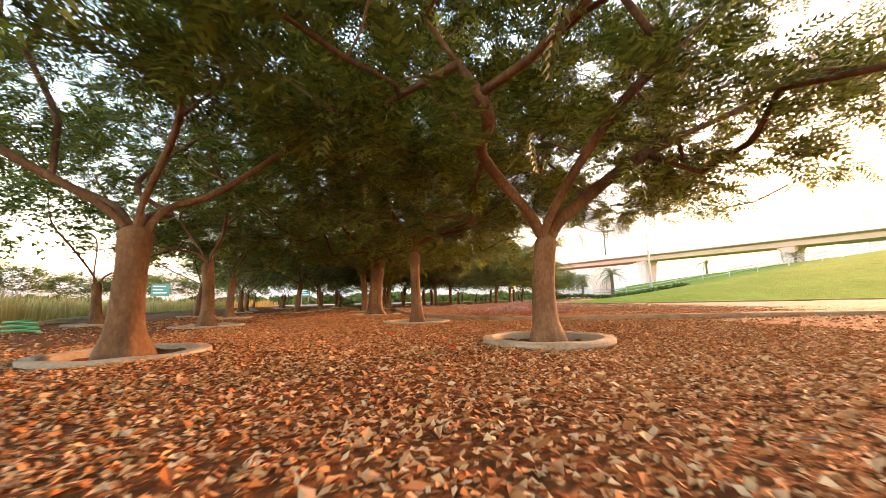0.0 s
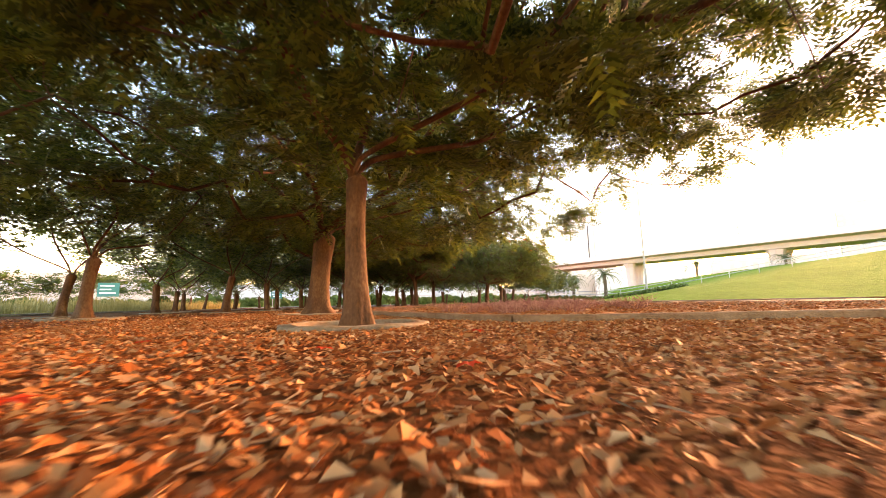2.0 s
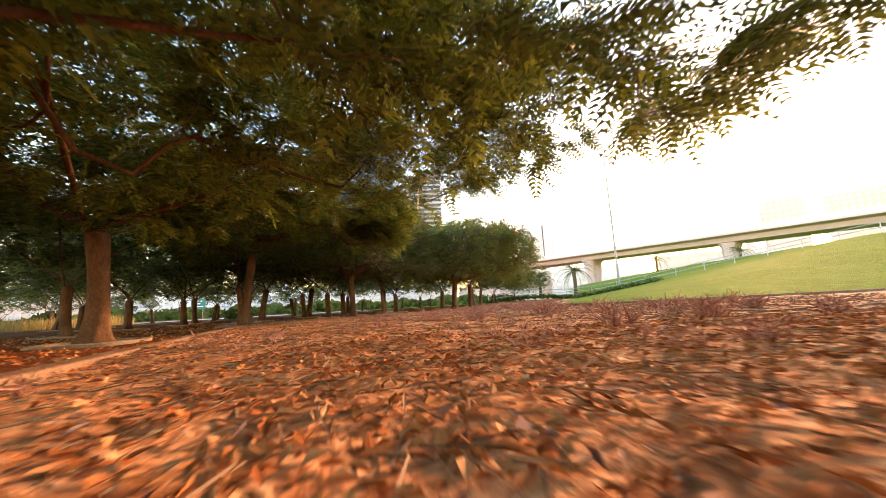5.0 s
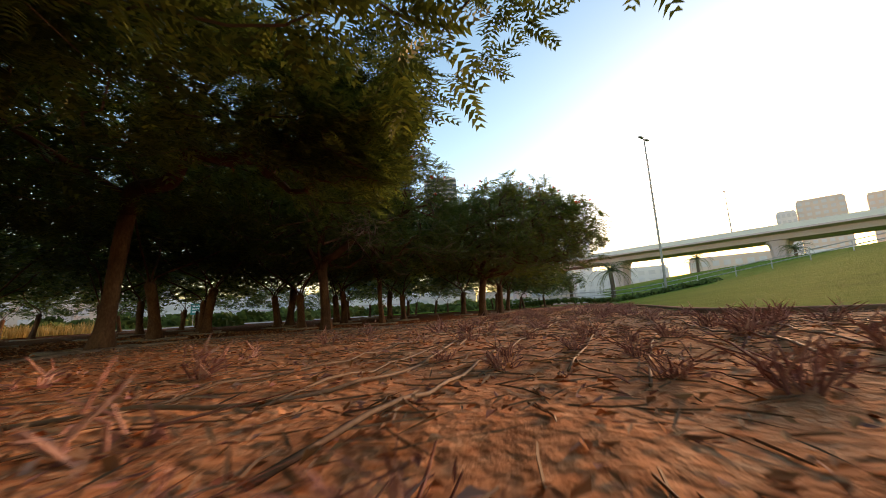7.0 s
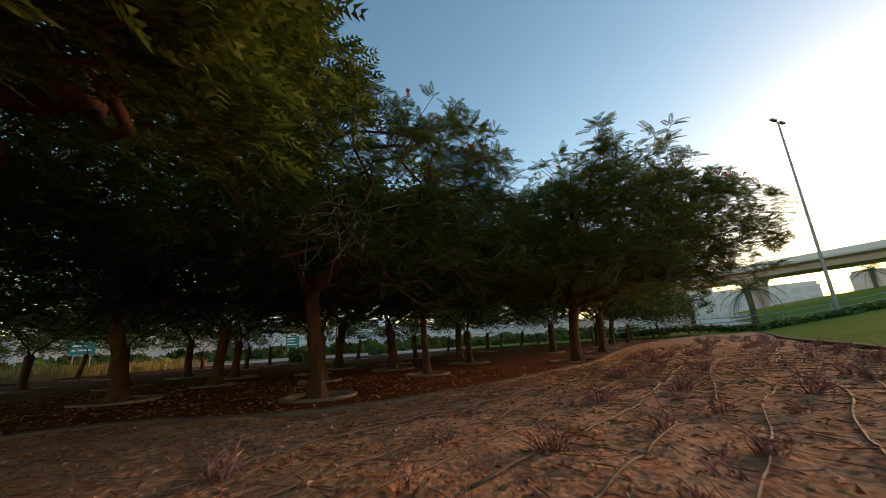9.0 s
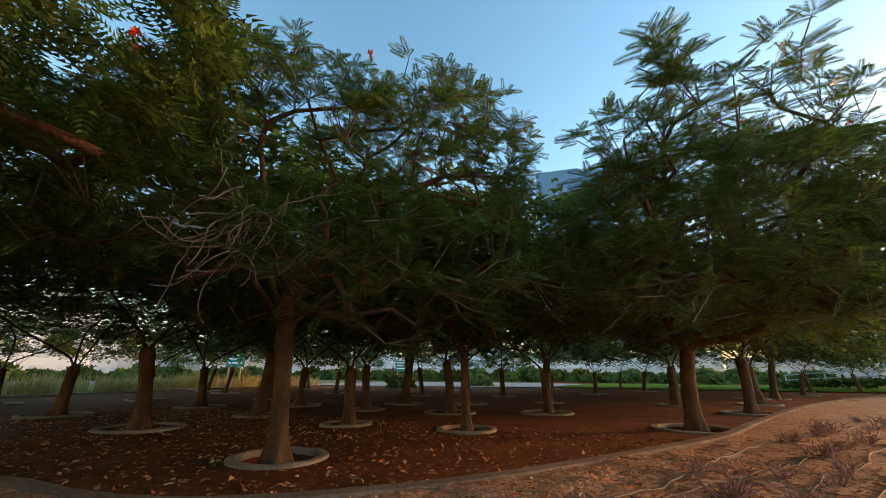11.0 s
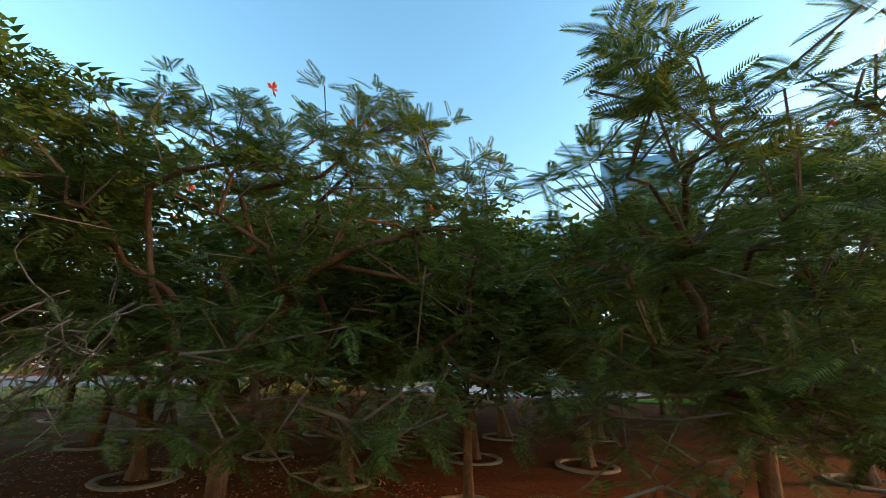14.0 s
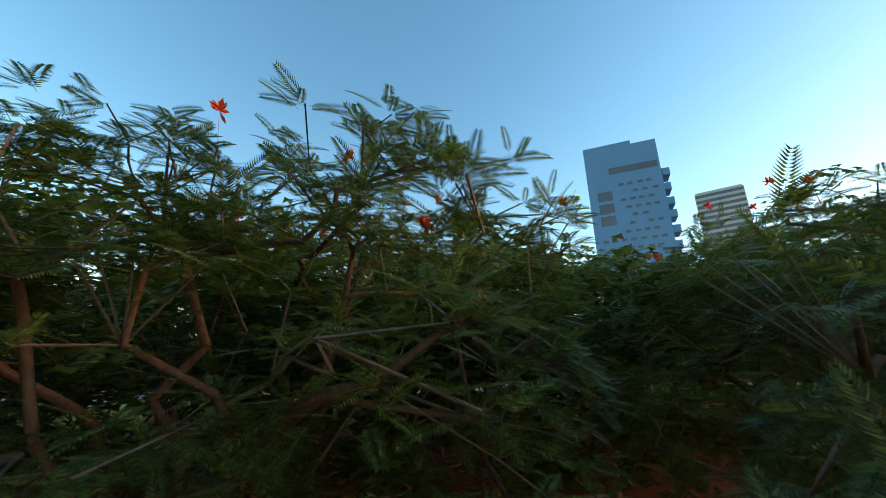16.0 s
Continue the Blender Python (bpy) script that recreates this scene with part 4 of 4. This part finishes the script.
# ---------------------------------------------------------------- verge: long grass, green hose
def make_grass(name, seed, spots, height, label):
    rng = np.random.default_rng(seed)
    v, f = [], []
    for x, y, s in spots:
        for _ in range(22):
            a, r = rng.uniform(0, 6.28), 0.22 * s * math.sqrt(rng.uniform(0, 1))
            h, o = height * s * rng.uniform(0.6, 1.15), rng.uniform(0.05, 0.3) * s
            bx, by = x + r * math.cos(a), y + r * math.sin(a)
            q = (-math.sin(a) * 0.012, math.cos(a) * 0.012)
            n0 = len(v)
            v += [(bx - q[0], by - q[1], 0.03), (bx + q[0], by + q[1], 0.03), (bx + o * 0.4 * math.cos(a) + q[0], by + o * 0.4 * math.sin(a) + q[1], h * 0.65), (bx + o * 0.4 * math.cos(a) - q[0], by + o * 0.4 * math.sin(a) - q[1], h * 0.65), (bx + o * math.cos(a), by + o * math.sin(a), h)]
            f += [(n0, n0 + 1, n0 + 2, n0 + 3), (n0 + 3, n0 + 2, n0 + 4)]
    return tagged(link(name, v, f, M_GRASS), label, "grass", kind="stuff")


rng = np.random.default_rng(3)
line = spline(GROVE_EDGE, 0.5)
spots = []
for p in line:
    for _ in range(9 if p[1] < 20 else 6):
        spots.append((p[0] - 0.5 - 4.0 * rng.uniform() ** 1.2, p[1] + rng.uniform(-0.4, 0.4), rng.uniform(0.7, 1.3)))
make_grass("ornamental_grass", 12, spots, 0.8, "band of tall yellow-green ornamental grass along the verge")
coil = [(0.32 * math.cos(a) * (1 - 0.02 * a), 0.2 * math.sin(a), 0.03 + 0.012 * a) for a in np.arange(0, 19, 0.35)]
hose = link("garden_hose", *tube(coil, [0.018] * len(coil), 6), M_HOSEGREEN, smooth=True)
hose.matrix_world = pose(-7.66, 7.33, 0.0)
tagged(hose, "bright green garden hose coiled on the ground", "hose")


# ---------------------------------------------------------------- bank, rail and bridge
def ground_at(x, y):
    return float(lawn_height(np.array(x), np.array(y)))


rail_line = spline([(17, 69), (22, 64), (28.5, 58.5), (36, 52), (44, 46), (53, 39), (64, 30), (78, 18)], 1.0)
rail = thing("guard_rail", (0, 0, 0), "pale steel two-bar railing along the top of the bank", "railing")
zs = np.array([ground_at(*p) for p in rail_line])
for k, h in enumerate((0.55, 1.0)):
    link("bar", *tube(np.column_stack([rail_line, zs + h]), [0.05] * len(zs), 6), M_STEEL, rail)
post_v, post_f = tube([(0, 0, -0.2), (0, 0, 1.05)], [0.05, 0.05], 6)
post = None
for i in range(0, len(rail_line), 3):
    if post is None:
        post = link("post", post_v, post_f, M_STEEL, rail)
    else:
        q = new("post", post.data)
        q.parent = rail
        post = q
    post.location = (*rail_line[i], zs[i])
hedge_v, hedge_f = [], []
rng = np.random.default_rng(6)
for p in spline([(16, 66), (21, 61), (27, 56.5), (33, 51.5)], 0.25):
    z = ground_at(*p)
    for _ in range(16):
        c = np.array([p[0] + rng.uniform(-0.7, 0.7), p[1] + rng.uniform(-0.7, 0.7), z + rng.uniform(0.02, 0.4)])
        d, e = rng.normal(0, 0.14, 3), rng.normal(0, 0.14, 3)
        n0 = len(hedge_v)
        hedge_v += [c - d, c - e, c + d, c + e]
        hedge_f.append((n0, n0 + 1, n0 + 2, n0 + 3))
tagged(link("hedge", hedge_v, hedge_f, M_HEDGE), "low dark green hedge along the foot of the railing", "hedge", kind="stuff")

axis = spline([(20, 172), (42, 142), (62, 113), (80, 85), (97, 58), (115, 30), (140, -8)], 3.0)
bridge = thing("bridge", (0, 0, 0), "long pale concrete road bridge on paired piers", "bridge")
tg = np.gradient(axis, axis=0)
tg /= np.linalg.norm(tg, axis=1)[:, None]
nr = np.stack([-tg[:, 1], tg[:, 0]], 1)


def along(profile, z0):
    m = len(profile)
    v = [(axis[i, 0] + nr[i, 0] * o, axis[i, 1] + nr[i, 1] * o, z0 + h) for i in range(len(axis)) for o, h in profile]
    f = [(i * m + j, i * m + (j + 1) % m, (i + 1) * m + (j + 1) % m, (i + 1) * m + j) for i in range(len(axis) - 1) for j in range(m)]
    return v, f


link("girder", *along([(-4.2, 0), (4.2, 0), (4.8, 1.0), (6.6, 1.35), (6.6, 1.7), (-6.6, 1.7), (-6.6, 1.35), (-4.8, 1.0)], 10.6), M_BRIDGE, bridge)
for side in (-1, 1):
    link("parapet", *along([(side * 6.6, 0), (side * 6.6, 1.0), (side * 6.25, 1.0), (side * 6.25, 0)], 12.3), M_PARAPET, bridge, label="pale parapet wall")
for px, py in ((62, 113), (80, 85), (97, 58), (115, 30), (42, 142)):
    i = int(np.argmin(np.hypot(axis[:, 0] - px, axis[:, 1] - py)))
    for o in (-2.6, 2.6):
        b = np.array([*(axis[i] + nr[i] * o * 0.75), -1.0])
        t = np.array([*(axis[i] + nr[i] * o), 10.6])
        pv, pf = tube([b, b * 0.45 + t * 0.55, t * 0.9 + b * 0.1, t], [1.0, 1.05, 1.4, 1.9], 8)
        link("pier", pv, pf, M_BRIDGE, bridge)


def make_lamp(at, height, turn, arm):
    lamp = thing("street_lamp", at, "tall tapered grey street lamp with a short arm", "street lamp", "street lamps", turn=turn)
    link("pole", *tube([(0, 0, -0.5), (0, 0, height * 0.5), (0, 0, height)], [0.16, 0.12, 0.07], 8), M_POLE, lamp)
    bracket = link("arm", *tube([(-arm, 0, height + 0.12), (0, 0, height), (arm, 0, height + 0.12)], [0.05, 0.06, 0.05], 6), M_POLE, lamp)
    for s in (-1, 1):
        v, f = box((s * arm - 0.4, -0.14, height + 0.06), (s * arm + 0.4, 0.14, height + 0.2))
        link("lamp_head", v, f, M_POLE, bracket)
    return lamp


make_lamp((31.0, 56.0, ground_at(31, 56)), 19.2 - ground_at(31, 56), 30, 0.7)
make_lamp((81.5, 97, 12.3), 13.0, 30, 0.6)
make_lamp((56, 125, 12.3), 12.5, 30, 0.6)
make_lamp((104, 52, 12.3), 12.5, 30, 0.6)


def make_palm(at, seed, height, reach, fronds):
    rng = np.random.default_rng(seed)
    palm = thing("date_palm", at, "date palm with dusty arching fronds on the bank", "palm", "date palms")
    link("trunk", *tube([(0, 0, -0.3), (0.05, 0, height * 0.5), (0, 0.05, height)], [0.3, 0.24, 0.26], 10), M_BRANCH, palm)
    for k in range(fronds):
        a, e = k * 2.4 + rng.uniform(-0.2, 0.2), rng.uniform(-0.35, 1.25)
        v, f = [], []
        p, el = np.array([0, 0, height]), e
        spine = [p]
        for _ in range(9):
            p = p + reach / 9 * np.array([math.cos(a) * math.cos(el), math.sin(a) * math.cos(el), math.sin(el)])
            el -= 0.16 + 0.06 * (e + 0.4)
            spine.append(p)
        spine = np.array(spine)
        for i in range(1, 10):
            for sub in range(3):
                q = spine[i - 1] + (spine[i] - spine[i - 1]) * sub / 3
                for s in (-1, 1):
                    o = np.array([-math.sin(a) * s, math.cos(a) * s, -0.35]) * 0.55 * (1.05 - i / 11) + (spine[i] - spine[i - 1]) * 0.8
                    w = (spine[i] - spine[i - 1]) * 0.10
                    n0 = len(v)
                    v += [q, q + w, q + o]
                    f.append((n0, n0 + 1, n0 + 2))
        tv, tf = tube(spine, np.linspace(0.04, 0.01, 10), 4)
        f += [tuple(j + len(v) for j in ff) for ff in tf]
        v += tv
        link("frond", v, f, M_PALM, palm)
    return palm


palm = make_palm((27, 60, ground_at(27, 60)), 1, 3.4, 3.6, 34)
copy_thing(palm, pose(58, 82, 4.0, 0, 0, 130))
copy_thing(palm, pose(24.5, 66, ground_at(24.5, 66), 0, 0, 60) @ Matrix.Scale(0.85, 4))
copy_thing(palm, pose(70, 74, 4.5, 0, 0, 250) @ Matrix.Scale(0.9, 4))


# ---------------------------------------------------------------- distant buildings and road furniture
def shared(name, data, parent, at, m=None):
    ob = new(name, data)
    ob.parent = parent
    ob.matrix_basis = pose(*at) if m is None else m
    return ob


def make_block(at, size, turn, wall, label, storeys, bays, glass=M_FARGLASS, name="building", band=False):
    w, d, h = size
    b = thing(name, at, label, "building", turn=turn)
    link("wall", *box((-w / 2, -d / 2, -2), (w / 2, d / 2, h)), wall, b)
    link("roof", *box((-w / 2 + 0.6, -d / 2 + 0.6, h), (w / 2 - 0.6, d / 2 - 0.6, h + 1.2)), wall, b)
    sh = h / storeys
    if band:
        me = link("window", *box((-w / 2 + 0.3, -d / 2 - 0.15, 0), (w / 2 - 0.3, -d / 2 + 0.1, sh * 0.5)), glass, b)
        for s in range(storeys):
            (me if s == 0 else shared("window", me.data, b, (0, 0, 0))).location = (0, 0, s * sh + sh * 0.3)
        return b
    bw = w / bays
    first = None
    for s in range(storeys):
        for k in range(bays):
            if first is None:
                first = link("window", *box((-bw * 0.3, -0.12, 0), (bw * 0.3, 0.1, sh * 0.55)), glass, b)
                first.location = (-w / 2 + bw / 2, -d / 2, sh * 0.25)
            else:
                shared("window", first.data, b, (-w / 2 + bw * (k + 0.5), -d / 2, s * sh + sh * 0.25))
    return b


# the blue tower with scattered windows and stepped balconies
TW, TD, TH = 33.5, 24.0, 109.0
tower = thing("tower_building", (-11.9, 214 + TD / 2, 0), "tall pale blue tower with scattered windows and stepped balconies", "building", turn=9)
link("wall", *box((-TW / 2, -TD / 2, 0), (TW / 2, TD / 2, TH - 6)), M_TOWER, tower)
link("crown_wall", *box((-TW / 2, -TD / 2, TH - 6), (TW / 2 - 11, TD / 2, TH)), M_TOWER, tower)
link("crown_wall", *box((TW / 2 - 11, -TD / 2, TH - 6), (TW / 2, TD / 2, TH - 2)), M_TOWER, tower)
link("loggia", *box((-6, -TD / 2 - 0.1, TH - 17), (TW / 2 - 1, -TD / 2 + 0.1, TH - 13.5)), M_TOWERGLASS, tower)
for k in range(3):
    link("loggia", *box((-TW / 2 + 4, -TD / 2 - 0.1, TH - 32 - 6.5 * k + 1), (-6, -TD / 2 + 0.1, TH - 28 - 6.5 * k + 2)), M_TOWERGLASS, tower)
rng = np.random.default_rng(8)
pane = None
for s in range(26):
    for k in range(8):
        x, z = -TW / 2 + 3 + k * 4.1 + (2.0 if s % 2 else 0), TH - 24 - s * 4.1
        if (k < 3 and z > TH - 50) or rng.uniform() < 0.12 or x > TW / 2 - 2:
            continue
        if pane is None:
            pane = link("window", *box((-1.2, -0.12, 0), (1.2, 0.1, 1.4)), M_TOWERGLASS, tower)
            pane.location = (x, -TD / 2, z)
        else:
            shared("window", pane.data, tower, (x + rng.uniform(-0.4, 0.4), -TD / 2, z))
slab = None
for s in range(15):
    z = TH - 22 - s * 7.2
    if slab is None:
        slab = link("balcony", *box((0, -4.5, 0), (3.2, 4.5, 3.6)), M_TOWER, tower)
        slab.location = (TW / 2 + 0.3, -TD / 2 + 5, z)
    else:
        shared("balcony", slab.data, tower, (TW / 2 + 0.3 - 0.4 * (s % 2), -TD / 2 + 5 + (s % 3), z))
make_block((34.9, 284 + 14, 0), (24, 28, 98), -4, M_STRIPE, "banded beige and glass tower behind the trees", 28, 1, glass=M_TOWERGLASS, band=True, name="banded_tower")
# haze on these towers is only in their pale wall and window colours
make_block((102, 252, 0), (14, 20, 56), -20, M_FAR, "slim pale blue tower with haze put into its colour", 16, 3, name="slim_tower")
make_block((116, 246, 0), (15, 20, 50), -20, M_FAR, "pale tower with haze put into its colour", 14, 4, name="slim_tower")
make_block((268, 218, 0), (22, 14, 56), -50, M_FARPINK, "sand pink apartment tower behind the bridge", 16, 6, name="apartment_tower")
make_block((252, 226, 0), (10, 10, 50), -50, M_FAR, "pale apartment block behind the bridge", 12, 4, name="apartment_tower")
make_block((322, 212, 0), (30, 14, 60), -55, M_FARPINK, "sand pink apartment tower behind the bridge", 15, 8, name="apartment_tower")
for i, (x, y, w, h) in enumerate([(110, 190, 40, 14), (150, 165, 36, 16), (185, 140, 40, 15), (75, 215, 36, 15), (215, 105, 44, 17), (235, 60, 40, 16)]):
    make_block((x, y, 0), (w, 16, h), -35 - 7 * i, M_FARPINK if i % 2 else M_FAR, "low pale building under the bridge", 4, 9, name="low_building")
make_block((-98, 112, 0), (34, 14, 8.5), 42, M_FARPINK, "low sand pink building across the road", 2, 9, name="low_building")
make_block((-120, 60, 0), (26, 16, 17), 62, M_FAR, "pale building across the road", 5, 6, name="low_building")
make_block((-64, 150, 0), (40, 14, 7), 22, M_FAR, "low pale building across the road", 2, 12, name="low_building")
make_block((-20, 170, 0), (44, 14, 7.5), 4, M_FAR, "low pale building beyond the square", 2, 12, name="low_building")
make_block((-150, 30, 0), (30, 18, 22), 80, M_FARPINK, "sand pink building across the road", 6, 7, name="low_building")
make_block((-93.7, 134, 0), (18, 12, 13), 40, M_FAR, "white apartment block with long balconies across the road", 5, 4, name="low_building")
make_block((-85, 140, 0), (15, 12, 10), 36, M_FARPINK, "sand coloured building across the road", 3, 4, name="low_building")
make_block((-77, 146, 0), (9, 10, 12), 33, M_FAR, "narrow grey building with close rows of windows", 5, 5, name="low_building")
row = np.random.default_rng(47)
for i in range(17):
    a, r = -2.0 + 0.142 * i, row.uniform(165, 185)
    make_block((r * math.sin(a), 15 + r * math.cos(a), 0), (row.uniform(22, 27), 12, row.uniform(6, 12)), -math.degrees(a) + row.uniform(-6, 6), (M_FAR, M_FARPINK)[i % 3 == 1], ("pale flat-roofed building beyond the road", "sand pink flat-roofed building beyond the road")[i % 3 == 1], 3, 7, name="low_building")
wall = thing("ramp_wall", (-30, 118, 0), "long pale concrete ramp wall beyond the road", "wall", turn=14)
v, f = box((-34, -0.3, 0), (34, 0.3, 2.6))
link("wall_body", v, f, M_PARAPET, wall)
link("coping", *box((-34, -0.4, 2.6), (34, 0.4, 2.8)), M_BRIDGE, wall)


def make_sign(at, turn):
    sign = thing("road_sign", at, "large teal road sign on two grey posts", "road sign", turn=turn)
    for x in (-0.75, 0.75):
        link("post", *tube([(x, 0.12, -0.3), (x, 0.12, 3.7)], [0.06, 0.06], 8), M_POLE, sign)
    panel = link("panel", *box((-1.15, -0.04, 1.9), (1.15, 0.04, 3.8)), M_SIGN, sign)
    for k, (a, b) in enumerate(((-0.9, 0.6), (-0.9, 0.3), (-0.9, 0.8))):
        link("text_bar", *box((a, -0.055, 3.3 - 0.5 * k), (b, -0.045, 3.48 - 0.5 * k)), M_SIGNBAR, panel)
    return sign


sign = make_sign((-44, 58.5, 0.05), 35)
copy_thing(sign, pose(-27, 73.5, 0.05, 0, 0, 20) @ Matrix.Scale(0.8, 4))
# trees and bushes across the road
rng = np.random.default_rng(19)
for i in range(26):
    a = -2.15 + 2.1 * i / 25
    r = rng.uniform(78, 100)
    copy_thing(far_b if i % 2 else far_a, pose(r * math.sin(a) + 2, r * math.cos(a) + 12, 0.05, 0, 0, rng.uniform(0, 360)) @ Matrix.Scale(rng.uniform(1.1, 1.8), 4))


def make_bush(at, seed, size, label):
    rng = np.random.default_rng(seed)
    v, f = [], []
    for _ in range(260):
        d = rng.normal(0, 1, 3)
        d /= np.linalg.norm(d)
        c = d * size * rng.uniform(0.55, 1.0) * (1, 1, 0.75)
        c[2] = abs(c[2])
        p, q = rng.normal(0, 0.16 * size, 3), rng.normal(0, 0.16 * size, 3)
        n0 = len(v)
        v += [c - p, c - q, c + p, c + q]
        f.append((n0, n0 + 1, n0 + 2, n0 + 3))
    ob = link("bush", v, f, M_HEDGE)
    ob.matrix_world = pose(*at)
    return tagged(ob, label, "bush", "bushes across the road")


bush = make_bush((-30, 44, 0.03), 3, 1.3, "rounded green bush beside the road")
for i in range(100):
    a, r = -2.1 + 2.4 * i / 99, rng.uniform(75, 105)
    copy_thing(bush, pose(r * math.sin(a) + 2, r * math.cos(a) + 12, 0.03, 0, 0, rng.uniform(0, 360)) @ Matrix.Scale(rng.uniform(1.1, 2.3), 4))
for x, y in ((-13, 50), (-9, 58), (-26, 50)):
    copy_thing(bush, pose(x, y, 0.03, 0, 0, 40 * x) @ Matrix.Scale(0.9, 4))
